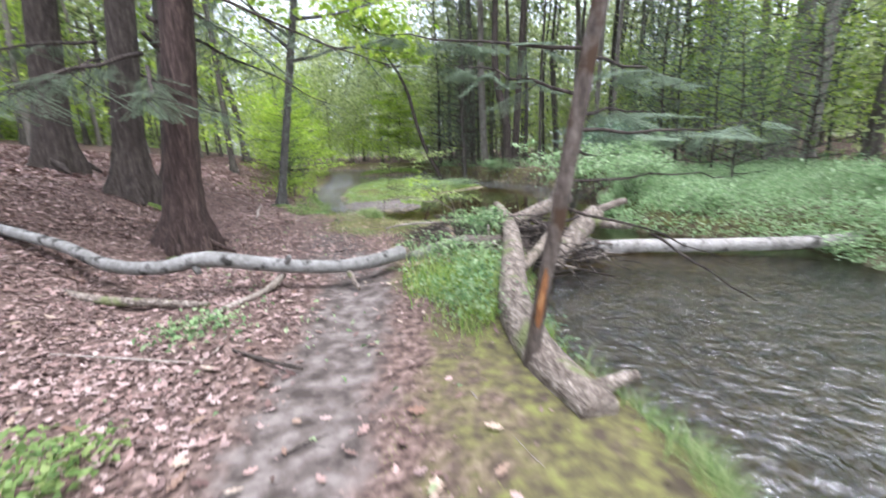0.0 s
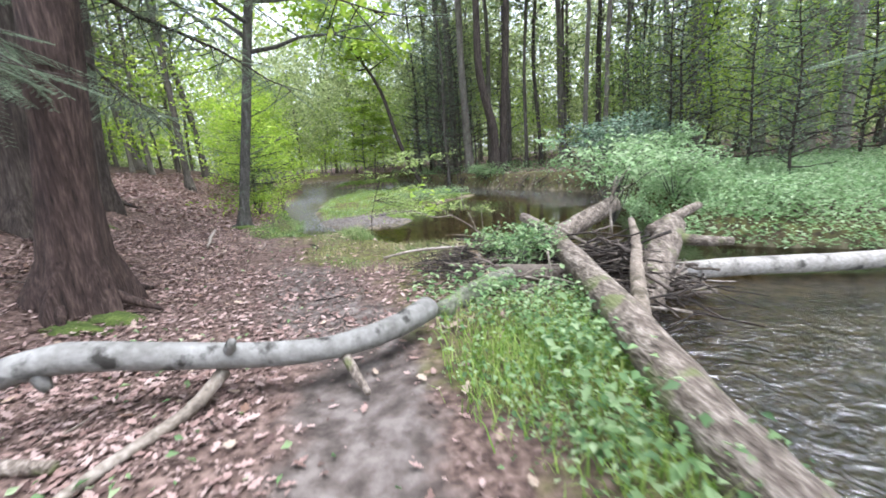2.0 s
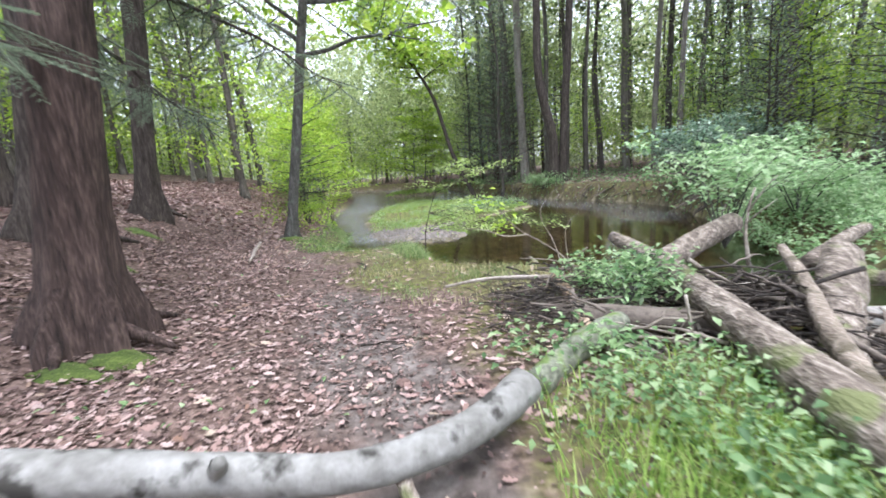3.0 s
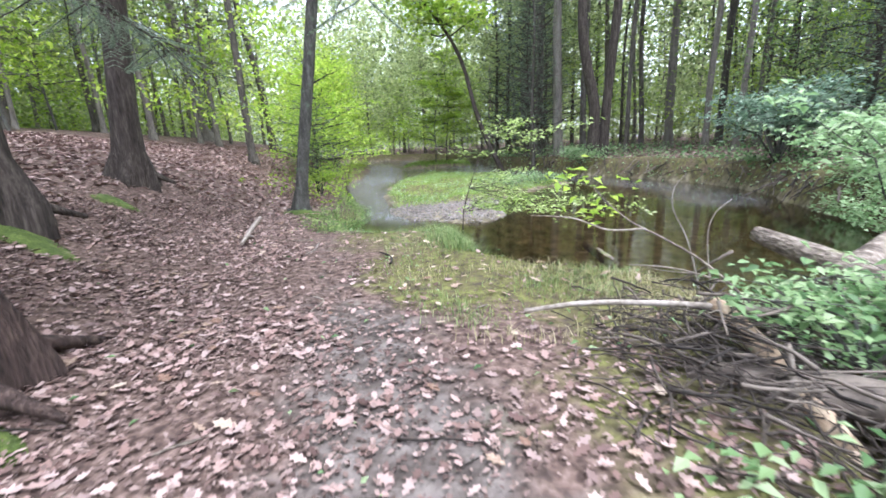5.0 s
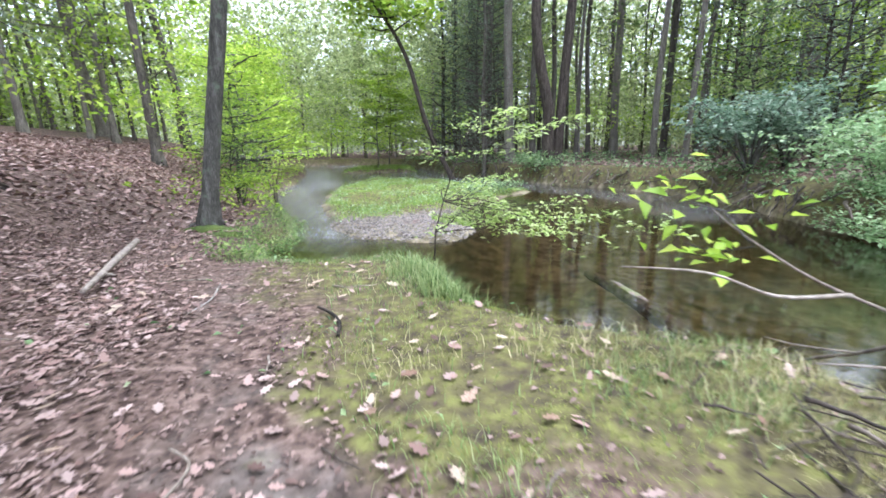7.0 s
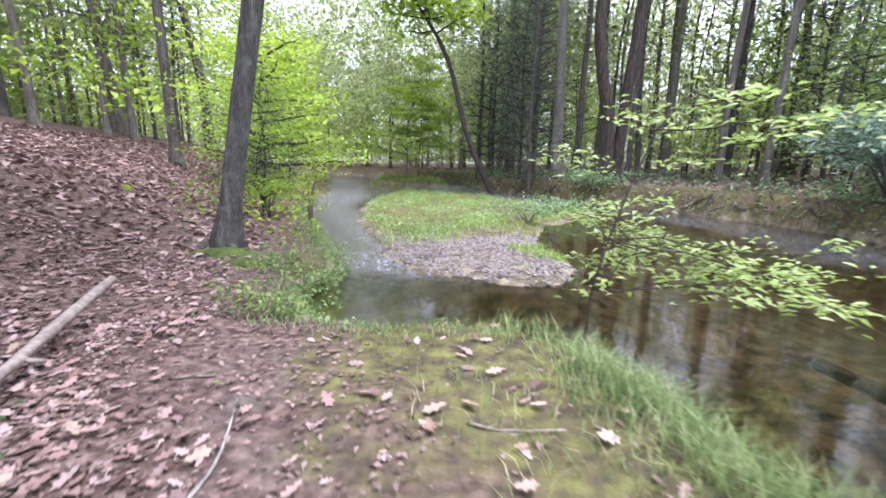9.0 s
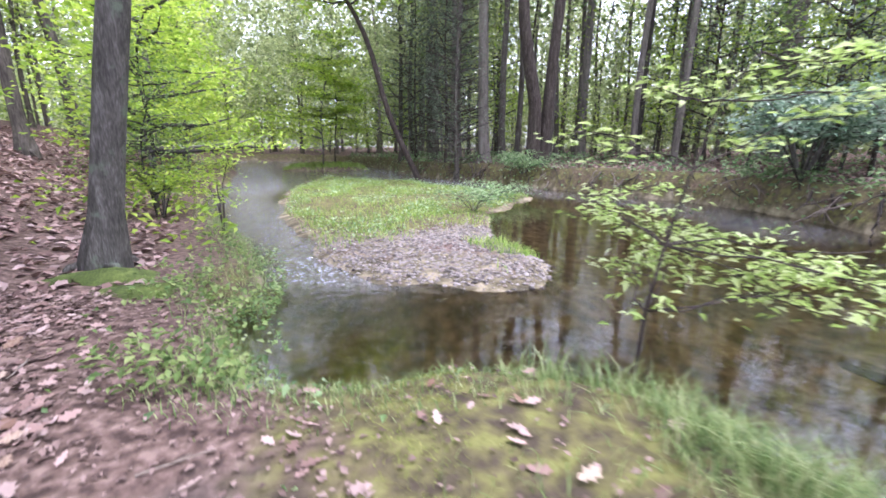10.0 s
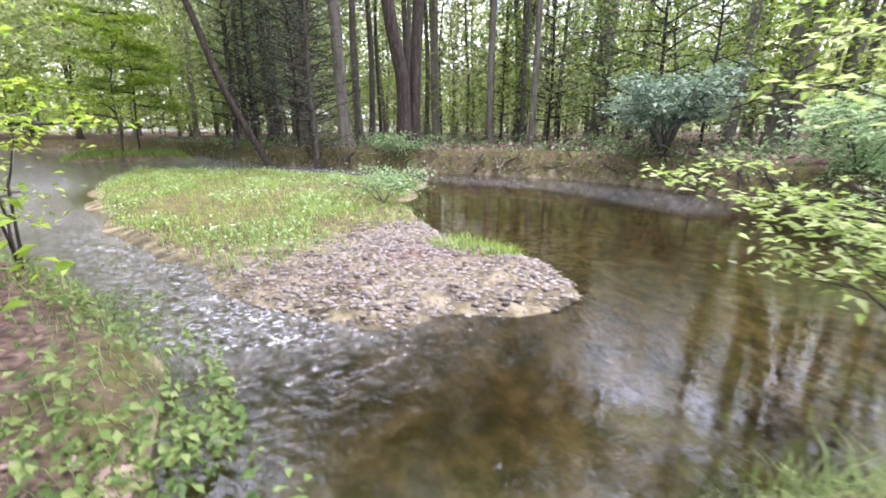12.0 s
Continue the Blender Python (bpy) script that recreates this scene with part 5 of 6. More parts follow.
stick("pale bare stick lying over the debris dam", (1.44, 6.90, -0.06), (1.88, 6.75, 0.27), 0.014, DEADWOOD, 412, "bare_branch", "pale branches over the pool", 0, 0.08, "branch")
stick("pale bare stick lying over the debris dam", (1.54, 5.90, 0.07), (2.11, 5.75, -0.51), 0.014, DEADWOOD, 413, "bare_branch", "pale branches over the pool", 1, 0.08, "branch")
stick("pale bare stick lying over the debris dam", (1.02, 6.20, -0.11), (0.21, 6.05, 0.21), 0.014, DEADWOOD, 414, "bare_branch", "pale branches over the pool", 0, 0.08, "branch")
stick("pale bare stick lying over the debris dam", (0.75, 6.00, 0.38), (0.75, 5.85, -0.00), 0.012, DEADWOOD, 415, "bare_branch", "pale branches over the pool", 1, 0.08, "branch")
shrub("leafy_twig", "twig with a few large yellow-green leaves over the pool", -0.22, 8.36, 0.3, 0.2, 2, 4, 0.1, GREEN, 79, base_z=0.7, r=0.005, tips=[(-0.5, 8.6, 0.95), (-0.3, 8.7, 0.62)])

# roots and flood wood along the foot of the far bank
for i in range(90):
    f = rs.uniform(0, 1)
    k = rs.randrange(8, 15)
    (ax_, ay_), (bx_, by_) = RIGHT_BANK[k], RIGHT_BANK[k + 1]
    x, y = ax_ + (bx_ - ax_) * f + rs.uniform(0.0, 0.35), ay_ + (by_ - ay_) * f
    a, ln = rs.uniform(2.2, 5.2), rs.uniform(0.3, 1.1)
    stick("dark bare root hanging from the undercut far bank", (x + 0.15, y, max(hz(x + 0.15, y), WATER_Z) + 0.03), (x + math.cos(a) * ln * 0.6, y + math.sin(a) * ln, WATER_Z + rs.uniform(-0.05, 0.35)), rs.uniform(0.012, 0.035),
          DARKSTICK, 900 + i, "bank_root", "roots along the far bank", rs.choice([0, 1, 2]), 0.16, "root")

# twigs lying on the path and slope
for i in range(46):
    x, y = rs.uniform(-5.5, 0.6), rs.uniform(1.2, 12.5)
    if lay([x], [y])[0][0] < 0.4:
        continue
    a, ln = rs.uniform(0, 6.28), rs.choice([0.15, 0.25, 0.4, 0.7])
    x2, y2 = x + math.cos(a) * ln, y + math.sin(a) * ln
    stick("thin dry twig lying on fallen leaves", (x, y, hz(x, y) + 0.012), (x2, y2, hz(x2, y2) + 0.02), rs.uniform(0.004, 0.009), rs.choice([DEADWOOD, DARKSTICK]), 500 + i, "twig", "twigs on the path", rs.choice([0, 1]), 0.1, "twig")
log("twig", "long crooked pale twig lying on the path", "twig", [(-3.58, 10.23, 0.0), (-3.46, 9.82, 0.0), (-3.48, 9.53, 0.0), (-3.51, 9.33, 0.0), (-3.6, 9.1, 0.0)], [0.004, 0.006, 0.007, 0.007, 0.006], PALEWOOD, 560, 7, 0.08, ((0.7, 0.3, 0.12, 0.003),), "twigs on the path")
log("twig", "curved dark stick lying on moss beside the path", "twig", [(-2.52, 9.48, 0.03), (-2.39, 9.34, 0.03), (-2.31, 9.2, 0.02), (-2.28, 9.0, 0.02)], [0.008, 0.012, 0.014, 0.012], DARKSTICK, 561, 8, 0.08, (), "twigs on the path")
log("twig", "hooked thin twig on the bare earth", "twig", [(-2.74, 8.03, 0.02), (-2.62, 7.95, 0.02), (-2.6, 7.85, 0.02), (-2.63, 7.68, 0.02)], [0.004, 0.006, 0.006, 0.005], DEADWOOD, 562, 7, 0.08, (), "twigs on the path")
log("twig", "dark broken stick lying beside the worn path", "twig", [(-1.52, 2.88, 0.04), (-1.2, 2.72, 0.03), (-0.88, 2.58, 0.03)], [0.01, 0.015, 0.014], DARKSTICK, 563, 8, 0.1, ((0.3, 0.8, 0.06, 0.006),), "twigs on the path")
log("twig", "thin forked twig on pink oak leaves", "twig", [(-3.0, 2.92, 0.04), (-2.3, 2.8, 0.04), (-1.68, 2.73, 0.04), (-1.7, 3.13, 0.05)], [0.005, 0.008, 0.009, 0.006], DEADWOOD, 564, 7, 0.08, (), "twigs on the path")


def moss_mound(x, y, rx, ry, h, seed, label):
    nr = np.random.RandomState(seed)
    n, m = 9, 20
    v, f = [], []
    for i in range(n):
        q = i / (n - 1)
        for j in range(m):
            a = 6.2832 * j / m
            w = 1 + 0.18 * math.sin(3 * a + seed) + nr.uniform(-0.04, 0.04)
            px, py = x + rx * q * w * math.cos(a), y + ry * q * w * math.sin(a)
            v.append((px - x, py - y, hz(px, py) + h * (1 - q * q) * nr.uniform(0.85, 1.1) - 0.015 - hz(x, y)))
    f = [(i * m + j, i * m + (j + 1) % m, (i + 1) * m + (j + 1) % m, (i + 1) * m + j) for i in range(n - 1) for j in range(m)]
    b = Build()
    b.add(v, f)
    ob = new("moss_cushion", b.mesh("moss_cushion", MOSS))
    ob.location = (x, y, hz(x, y))
    return tagged(ob, label, "moss", "moss cushions")


moss_mound(-3.55, 6.1, 0.28, 0.22, 0.07, 1, "green moss cushion at the foot of a big trunk")
moss_mound(-3.7, 5.85, 0.35, 0.15, 0.06, 2, "green moss over a root of a big trunk")
moss_mound(-5.6, 8.2, 0.6, 0.22, 0.08, 3, "bright moss along a root on the slope")
moss_mound(-5.35, 13.6, 0.5, 0.3, 0.09, 4, "mossy mound at the foot of a slender trunk")
moss_mound(-4.9, 13.2, 0.4, 0.25, 0.06, 5, "moss at the creek edge below a slender trunk")
moss_mound(-6.9, 10.6, 0.35, 0.25, 0.06, 7, "moss at the foot of a straight trunk")

# ---------------------------------------------------------------- undergrowth, grass, gravel, litter (uncountable)
def scatter(n, x0, x1, y0, y1, chance, seed):
    r = np.random.RandomState(seed)
    x, y = r.uniform(x0, x1, n), r.uniform(y0, y1, n)
    k = r.uniform(0, 1, n) < chance(x, y, *lay(x, y))
    return x[k], y[k], r


def blades(name, label, x, y, r, length, width, material, fold=0.35):
    n = len(x)
    a = r.uniform(0, 6.283, n)
    t = r.uniform(0.15, 0.75, n)
    ax = np.stack([np.cos(a) * t, np.sin(a) * t, np.ones(n)], 1)
    ax /= np.linalg.norm(ax, axis=1)[:, None]
    ac = np.stack([-np.sin(a), np.cos(a), np.zeros(n)], 1)
    ob = new(name, card_mesh(name, np.stack([x, y, height(x, y) - 0.01], 1), ax, ac, length * r.uniform(0.45, 1.2, n), width * r.uniform(0.6, 1.3, n), material, fold, "blade"))
    return tagged(ob, label, "grass", kind="stuff")


def herbs(name, label, x, y, r, low, high, size, material, category="undergrowth", lift=0.45):
    n = len(x)
    z = np.maximum(height(x, y), WATER_Z) + low + (high - low) * r.uniform(0, 1, n) ** 1.3
    ax, ac = frames_for(n, r, lift)
    sz = size * r.uniform(0.5, 1.35, n)
    ob = new(name, card_mesh(name, np.stack([x, y, z], 1), ax, ac, sz, sz * 0.6, material))
    return tagged(ob, label, category, kind="stuff")


def clumps(x, y, scale, seed, cut=0.0):
    return smooth(cut - 0.25, cut + 0.35, waves(x, y, scale, seed))


x, y, r = scatter(12000, -0.4, 1.5, 2.4, 6.4, lambda x, y, dl, dr, dt, di, ds: smooth(0.5, 0.95, -dt) * smooth(-0.05, 0.15, dl) * smooth(2.9, 3.7, y + 0.3 * waves(x, y, 3, 30)) * smooth(6.0, 5.0, y) * (0.3 + 0.7 * clumps(x, y, 3, 31)), 301)
blades("lush_grass", "lush bright grass on the creek bank", x, y, r, 0.2, 0.009, GRASS)
x, y, r = scatter(8000, -0.4, 1.4, 2.6, 6.0, lambda x, y, dl, dr, dt, di, ds: smooth(6.0, 5.4, y) * smooth(0.55, 1.0, -dt) * smooth(-0.05, 0.15, dl) * smooth(2.9, 3.7, y) * (0.15 + 0.85 * clumps(x, y, 3, 32)), 302)
herbs("bank_herbs", "small broad-leaved herbs among bank grass", x, y, r, 0.02, 0.22, 0.042, GREEN_COOL)
x, y, r = scatter(2600, -0.65, 0.85, 3.2, 6.2, lambda x, y, dl, dr, dt, di, ds: np.clip(smooth(0.42, 0.12, np.abs(x - 0.5)) * smooth(6.1, 5.4, y) + smooth(0.65, 0.3, np.abs(x + 0.1)) * smooth(4.85, 5.1, y) * smooth(6.2, 5.9, y), 0, 1) * (0.15 + 0.85 * clumps(x, y, 3.4, 48)), 321)
herbs("broad_herbs", "pale broad-leaved herbs crowding the fallen trunk", x, y, r, 0.04, 0.34, 0.068, GREEN_COOL, lift=0.35)
x, y, r = scatter(60000, -3.1, 0.4, 7.6, 12.0, lambda x, y, dl, dr, dt, di, ds: smooth(0.1, 0.6, -dt + 0.3 * waves(x, y, 2.0, 60)) * (dl > 0.0) * clumps(x, y, 2.8, 61, 0.15), 322)
blades("moss", "yellow-green moss in patches over the bank", x, y, r, 0.028, 0.007, MOSSY, 0.4)
x, y, r = scatter(14000, -0.45, 0.9, 0.6, 4.2, lambda x, y, dl, dr, dt, di, ds: smooth(-0.3, 0.0, x) * (dl > 0.1) * clumps(x, y, 3.2, 62, 0.1), 323)
blades("moss", "yellow-green moss beside the worn path", x, y, r, 0.024, 0.006, MOSSY, 0.4)
x, y, r = scatter(24000, -2.9, 1.0, 7.4, 11.6, lambda x, y, dl, dr, dt, di, ds: smooth(0.2, 1.0, -dt) * smooth(0.0, 0.2, dl) * (0.05 + 0.95 * clumps(x, y, 2.6, 33)) * (1 - 0.8 * smooth(8.4, 9.3, y) * smooth(0.3, 0.7, dl)), 303)
blades("bank_grass", "short mixed green grass on the bank", x, y, r, 0.1, 0.006, GRASS_COOL)
x, y, r = scatter(10000, -2.8, 0.6, 7.2, 10.6, lambda x, y, dl, dr, dt, di, ds: smooth(0.3, 1.0, -dt) * smooth(0.0, 0.2, dl) * clumps(x, y, 2.2, 34) * (1 - 0.85 * smooth(8.3, 9.2, y)), 304)
blades("straw_grass", "dry straw-coloured grass on the bank", x, y, r, 0.13, 0.006, DRYGRASS, 0.5)
x, y, r = scatter(16000, -2.3, -0.6, 9.6, 12.2, lambda x, y, dl, dr, dt, di, ds: smooth(0.75, 0.15, dl) * (dl > -0.12) * (0.3 + 0.7 * clumps(x, y, 3, 35)), 305)
blades("lush_grass", "lush bright grass overhanging the creek edge", x, y, r, 0.22, 0.008, GRASS_COOL)
x, y, r = scatter(12000, -4.2, -2.2, 11.0, 12.6, lambda x, y, dl, dr, dt, di, ds: smooth(1.0, 0.1, dl) * (dl > -0.1) * (0.3 + 0.7 * clumps(x, y, 3, 36)), 306)
blades("edge_grass", "grass and herbs at the cove edge", x, y, r, 0.08, 0.007, GRASS_COOL)
x, y, r = scatter(30000, -6.2, -3.6, 11.4, 20, lambda x, y, dl, dr, dt, di, ds: smooth(1.1, 0.25, dl) * (dl > -0.12) * (0.15 + 0.85 * clumps(x, y, 2.8, 37, -0.05)) * smooth(16, 13.5, y), 307)
herbs("edge_herbs", "leafy herbs along the channel edge", x, y, r, 0.02, 0.2, 0.052, GREEN_MID)
x, y, r = scatter(16000, -6.2, -3.8, 11.4, 20, lambda x, y, dl, dr, dt, di, ds: smooth(0.8, 0.05, dl) * (dl > -0.1), 308)
blades("edge_grass", "thin grass along the channel edge", x, y, r, 0.14, 0.006, GRASS_COOL)
x, y, r = scatter(9000, 0.7, 1.9, 0.4, 2.6, lambda x, y, dl, dr, dt, di, ds: smooth(0.6, 0.1, dl) * (dl > -0.12) * (0.3 + 0.7 * clumps(x, y, 3, 47)), 320)
blades("lush_grass", "green grass at the creek edge below the fallen trunk", x, y, r, 0.2, 0.008, GRASS_COOL)
gravel_free = lambda x, y: 1 - smooth(0.3, -0.6, (y - 15.9) - 0.25 * (x + 3) + 0.5 * waves(x, y, 1.5, 38))
x, y, r = scatter(95000, -6.2, 2.4, 13.2, 30, lambda x, y, dl, dr, dt, di, ds: smooth(-0.1, 0.2, di) * gravel_free(x, y) * (0.3 + 0.7 * clumps(x, y, 1.9, 39, 0.1)) * (1 - 0.75 * np.exp(-((y - 20.6 - 0.35 * (x + 2)) / 0.7) ** 2) * (x < 0.2)), 309)
blades("island_grass", "low green plants covering the gravel island", x, y, r, 0.13, 0.01, GRASS)
x, y, r = scatter(26000, -6.2, 2.4, 13.2, 30, lambda x, y, dl, dr, dt, di, ds: smooth(-0.1, 0.2, di) * gravel_free(x, y) * (0.02 + 0.6 * clumps(x, y, 1.9, 39, 0.15)), 310)
herbs("island_herbs", "low broad-leaved plants on the gravel island", x, y, r, 0.02, 0.15, 0.06, FERN)
x, y, r = scatter(2500, -1.6, -0.3, 13.2, 15.2, lambda x, y, dl, dr, dt, di, ds: smooth(0.0, 0.15, di) * clumps(x, y, 3, 41), 311)
blades("island_grass", "grass tufts at the tip of the gravel bar", x, y, r, 0.16, 0.01, GRASS)
x, y, r = scatter(5000, -8, -2, 35.5, 44.5, lambda x, y, dl, dr, dt, di, ds: smooth(-0.1, 0.3, ds), 312)
blades("spit_grass", "green grass on a spit at the creek bend", x, y, r, 0.3, 0.03, GRASS)
x, y, r = scatter(120000, 3.8, 12.5, 0.5, 13.5, lambda x, y, dl, dr, dt, di, ds: smooth(-0.25, -0.05, dr) * smooth(7.5, 4.0, dr) * (0.6 + 0.4 * clumps(x, y, 1.2, 42)), 313)
herbs("ferns", "bright ferny undergrowth on the far bank", x, y, r, 0.05, 0.4, 0.08, FERN, lift=0.3)
x, y, r = scatter(44000, -2, 24, 6, 42, lambda x, y, dl, dr, dt, di, ds: smooth(0.2, 0.6, dr) * smooth(14, 3, dr) * (0.1 + 0.7 * clumps(x, y, 0.8, 43, 0.1)), 314)
herbs("undergrowth", "low green undergrowth on the far woodland floor", x, y, r, 0.03, 0.45, 0.14, GREEN_COOL)
x, y, r = scatter(16000, -16, -4.5, 14.5, 42, lambda x, y, dl, dr, dt, di, ds: smooth(0.1, 0.4, dl) * smooth(3.2, 1.0, dl) * (0.12 + 0.88 * clumps(x, y, 1.2, 46)), 319)
herbs("undergrowth", "bright low undergrowth along the near creek bank", x, y, r, 0.02, 0.55, 0.12, GREEN)
x, y, r = scatter(52000, -6, 9, 8, 48, lambda x, y, dl, dr, dt, di, ds: smooth(-0.05, 0.1, dr) * smooth(1.2, 0.6, dr) * (0.35 + 0.65 * clumps(x, y, 1.5, 44)), 315)
herbs("bank_ferns", "ferns and moss on the steep far bank", x, y, r, 0.0, 0.28, 0.12, GREEN_COOL)
x, y, r = scatter(6000, -4.5, 0.3, 0.3, 12.5, lambda x, y, dl, dr, dt, di, ds: (dl > 0.2) * (0.03 + 0.3 * clumps(x, y, 1.6, 45, 0.55)) * (dt < 2.6), 316)
herbs("seedlings", "scattered small green seedlings in the leaf litter", x, y, r, 0.02, 0.09, 0.05, GREEN_COOL)
x, y, r = scatter(700, -2.4, -1.5, 2.8, 3.8, lambda x, y, dl, dr, dt, di, ds: np.exp(-((x + 2.0) / 0.35) ** 2 - ((y - 3.3) / 0.3) ** 2), 317)
herbs("seedlings", "patch of pale green seedlings beside the path", x, y, r, 0.03, 0.14, 0.06, GREEN_COOL)
x, y, r = scatter(500, -2.15, -1.5, 1.35, 1.85, lambda x, y, dl, dr, dt, di, ds: 0.7 + 0 * x, 318)
herbs("seedlings", "yellow-green fern tuft beside the path", x, y, r, 0.03, 0.2, 0.06, GREEN_MID)


def far_wood(name, label, n, x0, x1, y0, y1, top, size, chance, seed, material=FARLEAF, low=0.8, per=34, spread=1.2):
    """Leaf masses of the wood behind the trees that stand out singly."""
    x, y, r = scatter(int(n * 0.62), x0, x1, y0, y1, chance, seed)
    per = int(per * 1.5)  # fewer, fuller clumps leave real gaps of sky
    z = height(x, y) + low + (top - low) * r.uniform(0, 1, len(x)) ** 1.15
    c = np.repeat(np.stack([x, y, z], 1), per, 0)
    c = c + r.normal(0, 1, c.shape) * np.array([spread, spread, spread * 0.45])
    ax, ac = frames_for(len(c), r, 0.6)
    sz = size * r.uniform(0.6, 1.4, len(c))
    return tagged(new(name, card_mesh(name, c, ax, ac, sz, sz * 0.6, material)), label, "foliage", kind="stuff")


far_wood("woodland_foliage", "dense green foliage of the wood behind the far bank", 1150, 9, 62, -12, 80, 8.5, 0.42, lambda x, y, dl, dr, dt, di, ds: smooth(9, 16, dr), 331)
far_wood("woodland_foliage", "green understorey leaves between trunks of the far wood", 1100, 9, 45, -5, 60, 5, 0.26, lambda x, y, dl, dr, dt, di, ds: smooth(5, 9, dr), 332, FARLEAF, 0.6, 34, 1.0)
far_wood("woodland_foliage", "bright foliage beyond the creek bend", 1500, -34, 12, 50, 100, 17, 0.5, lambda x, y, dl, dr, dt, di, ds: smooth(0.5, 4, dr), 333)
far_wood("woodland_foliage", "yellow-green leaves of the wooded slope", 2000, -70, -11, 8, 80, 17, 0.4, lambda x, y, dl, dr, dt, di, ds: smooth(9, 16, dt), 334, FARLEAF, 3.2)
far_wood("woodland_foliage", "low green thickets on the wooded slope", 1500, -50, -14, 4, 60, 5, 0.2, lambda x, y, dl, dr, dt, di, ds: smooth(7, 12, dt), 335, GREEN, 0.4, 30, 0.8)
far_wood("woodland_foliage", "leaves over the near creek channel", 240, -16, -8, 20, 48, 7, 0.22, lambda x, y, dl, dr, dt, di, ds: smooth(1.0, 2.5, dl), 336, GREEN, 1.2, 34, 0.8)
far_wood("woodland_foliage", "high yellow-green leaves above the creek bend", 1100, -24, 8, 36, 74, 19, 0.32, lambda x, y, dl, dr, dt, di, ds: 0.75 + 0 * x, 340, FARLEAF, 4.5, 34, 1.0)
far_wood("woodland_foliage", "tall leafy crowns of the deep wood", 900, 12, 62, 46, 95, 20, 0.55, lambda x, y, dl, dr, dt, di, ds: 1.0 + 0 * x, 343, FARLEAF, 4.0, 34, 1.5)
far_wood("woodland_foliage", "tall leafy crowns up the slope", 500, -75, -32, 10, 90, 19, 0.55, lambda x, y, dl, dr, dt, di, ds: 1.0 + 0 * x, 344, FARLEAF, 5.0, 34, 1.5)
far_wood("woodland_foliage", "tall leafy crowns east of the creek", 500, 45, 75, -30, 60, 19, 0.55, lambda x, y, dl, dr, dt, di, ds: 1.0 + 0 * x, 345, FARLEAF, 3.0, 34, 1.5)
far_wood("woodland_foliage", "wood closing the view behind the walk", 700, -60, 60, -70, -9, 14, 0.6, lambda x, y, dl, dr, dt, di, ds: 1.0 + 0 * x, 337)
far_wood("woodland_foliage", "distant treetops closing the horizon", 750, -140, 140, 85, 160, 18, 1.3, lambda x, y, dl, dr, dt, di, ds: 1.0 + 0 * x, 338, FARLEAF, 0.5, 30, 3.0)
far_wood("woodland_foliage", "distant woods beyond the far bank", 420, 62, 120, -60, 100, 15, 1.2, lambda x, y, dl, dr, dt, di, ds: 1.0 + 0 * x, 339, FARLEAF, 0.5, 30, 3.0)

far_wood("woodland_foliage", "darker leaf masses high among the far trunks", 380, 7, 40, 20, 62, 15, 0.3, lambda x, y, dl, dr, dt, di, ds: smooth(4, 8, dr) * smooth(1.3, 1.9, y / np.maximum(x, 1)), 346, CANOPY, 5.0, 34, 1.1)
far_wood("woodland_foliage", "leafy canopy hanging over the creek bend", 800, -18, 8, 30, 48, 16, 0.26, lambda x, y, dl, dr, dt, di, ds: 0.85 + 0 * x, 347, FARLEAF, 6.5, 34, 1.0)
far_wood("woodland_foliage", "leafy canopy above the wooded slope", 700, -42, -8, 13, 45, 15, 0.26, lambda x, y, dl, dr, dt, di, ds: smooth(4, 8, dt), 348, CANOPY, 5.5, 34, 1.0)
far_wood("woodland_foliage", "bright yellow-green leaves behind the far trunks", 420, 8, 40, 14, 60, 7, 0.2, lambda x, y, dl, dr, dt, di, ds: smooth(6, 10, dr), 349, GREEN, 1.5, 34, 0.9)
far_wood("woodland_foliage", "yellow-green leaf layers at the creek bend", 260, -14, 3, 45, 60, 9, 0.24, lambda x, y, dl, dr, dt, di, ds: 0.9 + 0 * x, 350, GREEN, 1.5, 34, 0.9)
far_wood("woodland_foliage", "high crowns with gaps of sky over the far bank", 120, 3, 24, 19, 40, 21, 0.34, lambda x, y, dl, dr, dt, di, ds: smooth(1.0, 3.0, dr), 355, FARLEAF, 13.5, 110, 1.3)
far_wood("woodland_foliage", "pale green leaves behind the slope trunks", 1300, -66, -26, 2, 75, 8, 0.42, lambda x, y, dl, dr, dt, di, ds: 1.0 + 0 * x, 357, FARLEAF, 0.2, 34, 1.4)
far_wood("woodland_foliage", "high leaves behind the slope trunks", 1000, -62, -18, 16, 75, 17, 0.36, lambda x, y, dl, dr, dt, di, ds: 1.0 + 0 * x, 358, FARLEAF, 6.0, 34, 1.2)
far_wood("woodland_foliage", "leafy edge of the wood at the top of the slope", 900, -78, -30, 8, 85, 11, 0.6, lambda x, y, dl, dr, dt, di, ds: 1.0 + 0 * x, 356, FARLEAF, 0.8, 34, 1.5)

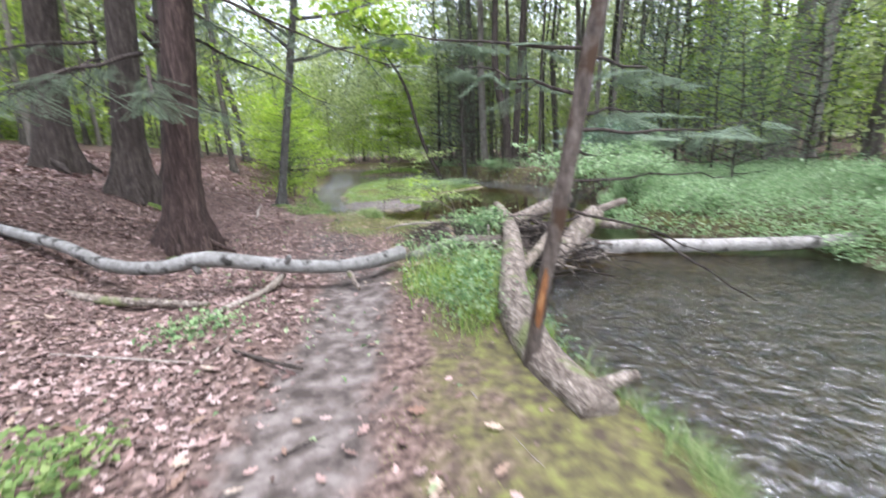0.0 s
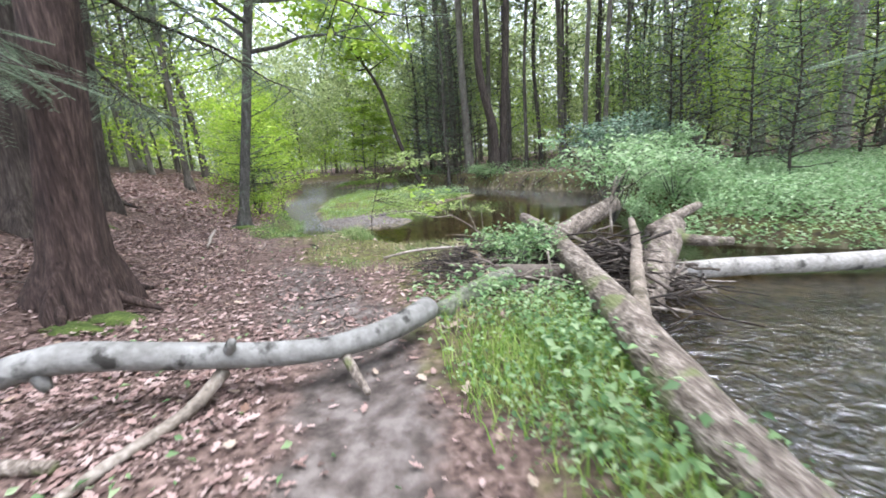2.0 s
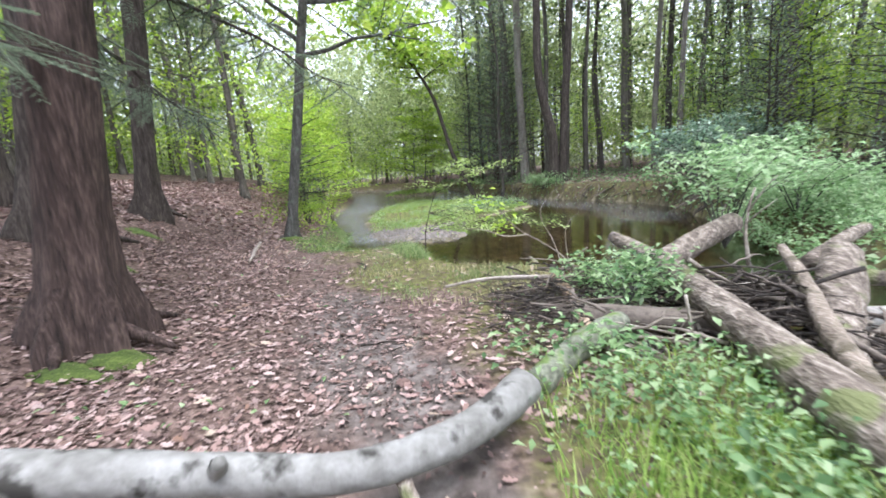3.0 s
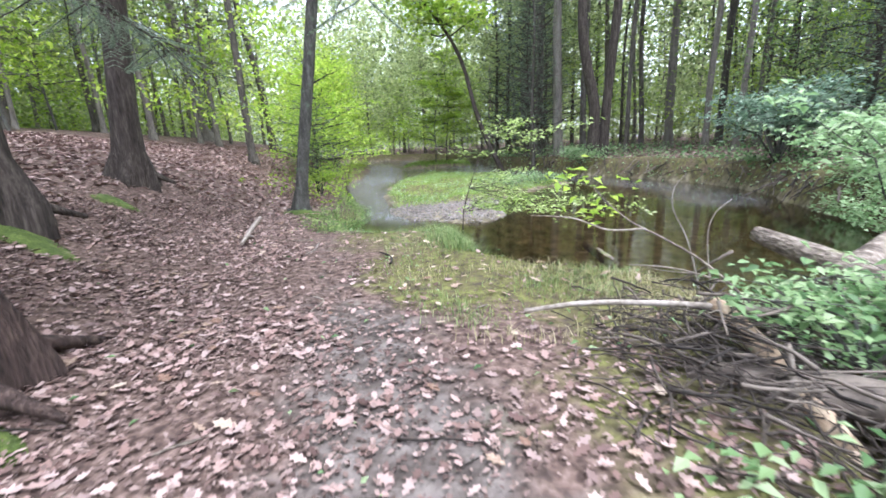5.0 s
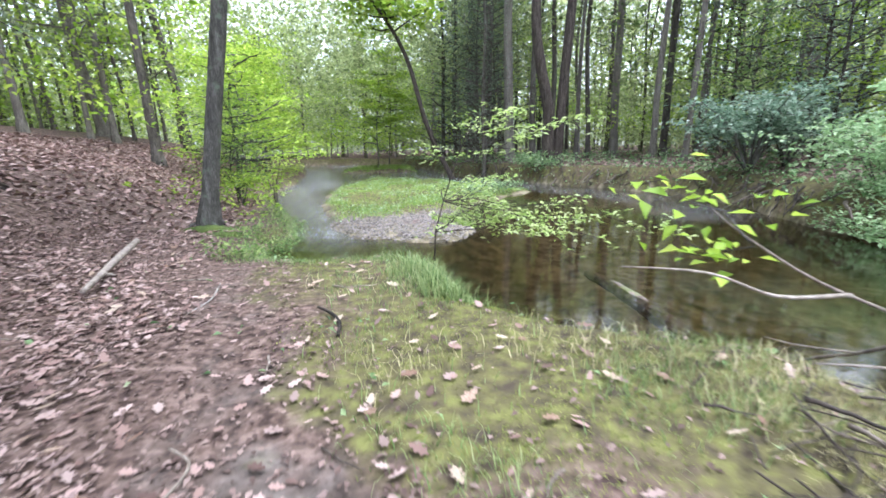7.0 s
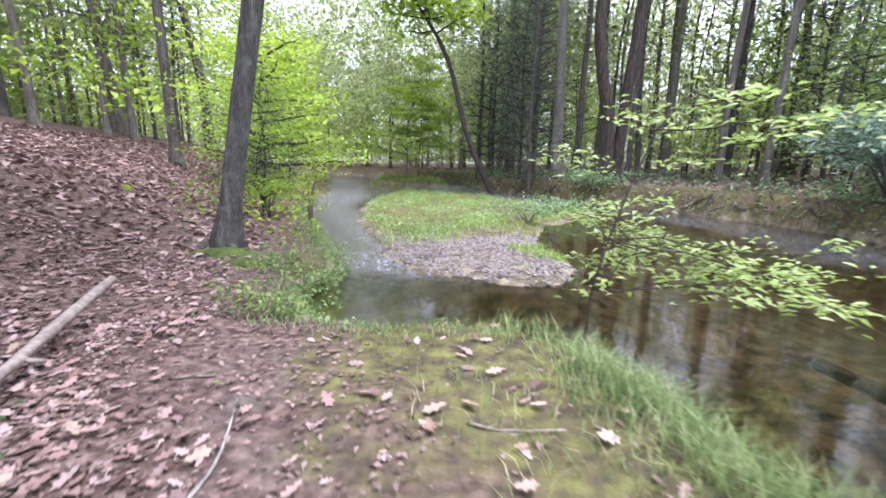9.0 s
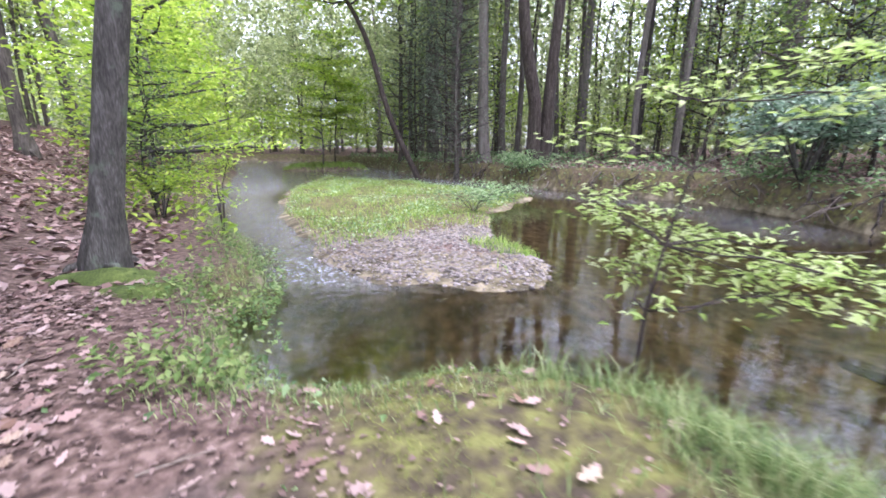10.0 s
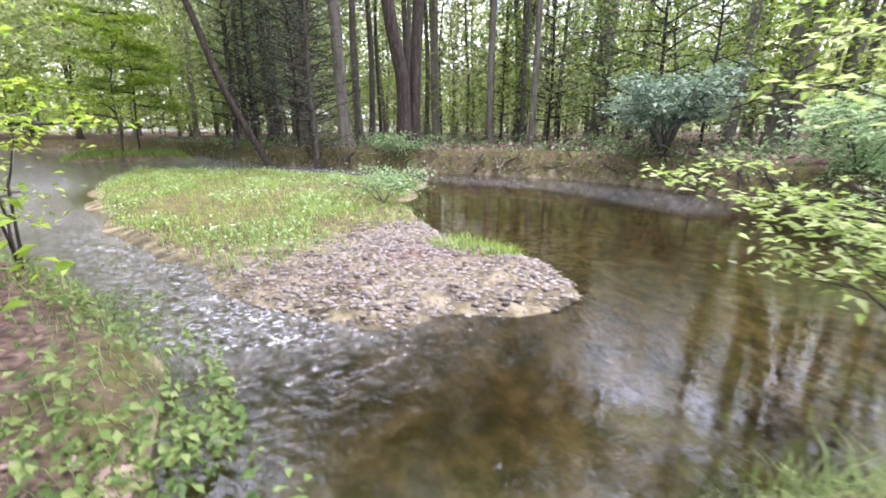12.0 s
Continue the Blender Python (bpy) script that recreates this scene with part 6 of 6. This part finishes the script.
# gravel
def pebble_shape(r, size):
    v = np.array([(1, 0, 0), (0.6, 0.75, 0.1), (-0.3, 0.9, 0), (-1, 0.1, 0), (-0.5, -0.8, 0.05), (0.5, -0.85, 0), (0.25, 0.1, 0.55), (-0.3, -0.1, 0.5), (0, 0, -0.4)])
    v = v * r.uniform(0.8, 1.2, v.shape) * size * np.array([1, r.uniform(0.6, 1), r.uniform(0.6, 1)])
    f = [(0, 1, 6), (1, 2, 6), (2, 7, 6), (2, 3, 7), (3, 4, 7), (4, 5, 7), (5, 6, 7), (5, 0, 6), (1, 0, 8), (2, 1, 8), (3, 2, 8), (4, 3, 8), (5, 4, 8), (0, 5, 8)]
    return v, f


x, y, r = scatter(16000, -4.2, 0.2, 13.0, 17.6, lambda x, y, dl, dr, dt, di, ds: smooth(-0.35, 0.1, di) * (1 - 0.9 * gravel_free(x, y)), 341)
gb = Build()
shapes = [pebble_shape(r, 1.0) for _ in range(8)]
hh = height(x, y)
for k in range(len(x)):
    v, f = shapes[k % 8]
    a, s_ = r.uniform(0, 6.28), 0.009 + 0.026 * r.uniform(0, 1) ** 2
    c, sn = math.cos(a) * s_, math.sin(a) * s_
    gb.add(np.stack([x[k] + v[:, 0] * c - v[:, 1] * sn, y[k] + v[:, 0] * sn + v[:, 1] * c, hh[k] + v[:, 2] * s_ + s_ * 0.15], 1), f)
tagged(new("gravel", gb.mesh("gravel", STONE, False)), "grey and brown pebbles of the creek gravel bar", "gravel", kind="stuff")
stone_meshes = []
for k in range(6):
    b = Build()
    b.add(*pebble_shape(r, 1.0))
    stone_meshes.append(b.mesh("pebble", PEBBLE))
x, y, r = scatter(900, -4.2, 0.0, 13.2, 17.2, lambda x, y, dl, dr, dt, di, ds: smooth(-0.5, 0.1, di) * (1 - 0.9 * gravel_free(x, y)), 342)
for k in range(min(220, len(x))):
    s_ = r.uniform(0.02, 0.045)
    part("pebble", stone_meshes[k % 6], ground, "", Matrix.Translation((x[k], y[k], hz(x[k], y[k]) + 0.01)) @ pose(0, 0, 0, 0, 0, r.uniform(0, 360)) @ Matrix.Diagonal((s_, s_, s_, 1)))

# leaf litter
def litter(name, label, n, box, size, seed, chance, shape="oak", material=LITTER):
    x, y, r = scatter(n, *box, chance, seed)
    ax, ac = frames_for(len(x), r, 0.22)
    sz = size * r.uniform(0.55, 1.35, len(x))
    c = np.stack([x, y, height(x, y) + 0.006 + 0.022 * r.uniform(0, 1, len(x))], 1)
    return tagged(new(name, card_mesh(name, c, ax, ac, sz, sz * 0.62, material, 0.2, shape)), label, "leaf litter", kind="stuff")


litter_chance = lambda x, y, dl, dr, dt, di, ds: (dl > 0.1) * (1 - 0.85 * np.exp(-((x - 0.15) / 0.5) ** 2 - ((y - 6.85) / 0.6) ** 2)) * np.clip(0.09 + 0.91 * smooth(0.2, 0.9, dt + 0.25 * waves(x, y, 1.7, 51)) + 0.55 * np.exp(-((y - 6.3) / 1.0) ** 2) * (dt > -1.6) - 0.06 * (dt < -0.6), 0, 1) * (0.3 + 0.7 * clumps(x, y, 2.4, 52, -0.25)) * (1 - 0.82 * np.exp(-((x - np.interp(y, [0, 2.2, 3.0, 4.2, 5.2, 7], [-0.5, -0.68, -0.75, -0.88, -0.95, -1.6])) / 0.44) ** 2) * smooth(5.6, 4.6, y)) * (1 - 0.7 * smooth(-0.25, 0.1, x) * smooth(4.6, 3.4, y))
litter("leaf_litter", "pinkish brown fallen oak leaves covering the slope and path", 46000, (-7.5, 1.3, -0.6, 13.2), 0.075, 351, litter_chance)
litter("leaf_mulch", "fine broken pieces of brown leaves over the earth", 125000, (-7.0, 1.3, -0.6, 13.2), 0.034, 355, lambda x, y, dl, dr, dt, di, ds: np.clip(litter_chance(x, y, dl, dr, dt, di, ds) + (0.2 * (dt > -0.5) + 0.03) * (dl > 0.2) * smooth(4.2, 5.6, y), 0, 1), "leaf", MULCH)
litter("leaf_litter", "brown fallen leaves farther along the slope", 26000, (-15, -4, 6, 30), 0.14, 352, lambda x, y, dl, dr, dt, di, ds: (dl > 0.4) * (dt > 0.3) * ((x < -7.5) | (y > 13.2)) * 0.9, "leaf")
litter("leaf_litter", "brown leaves on the far woodland floor", 16000, (1, 22, 8, 40), 0.16, 353, lambda x, y, dl, dr, dt, di, ds: (dr > 0.8) * 0.8, "leaf")
leaf_meshes = []
for k in range(7):
    rr = np.random.RandomState(700 + k)
    leaf_meshes.append(card_mesh("fallen_leaf", np.zeros((1 + 0, 3)), np.array([[1.0, 0, 0]]), np.array([[0, 1.0, 0]]), 1.0, rr.uniform(0.5, 0.75), LEAF_PALE, 0.2, "oak"))
x, y, r = scatter(700, -5.2, 0.4, 0.9, 12.2, lambda x, y, dl, dr, dt, di, ds: (dl > 0.25) * np.where(np.abs(dt) < 0.5, 0.25, 0.6), 354)
for k in range(min(290, len(x))):
    s_ = r.uniform(0.06, 0.125)
    part("fallen_leaf", leaf_meshes[k % 7], ground, "", pose(x[k], y[k], hz(x[k], y[k]) + 0.03, r.uniform(-18, 18), r.uniform(-18, 18), r.uniform(0, 360)) @ Matrix.Diagonal((s_, s_, s_, 1)))
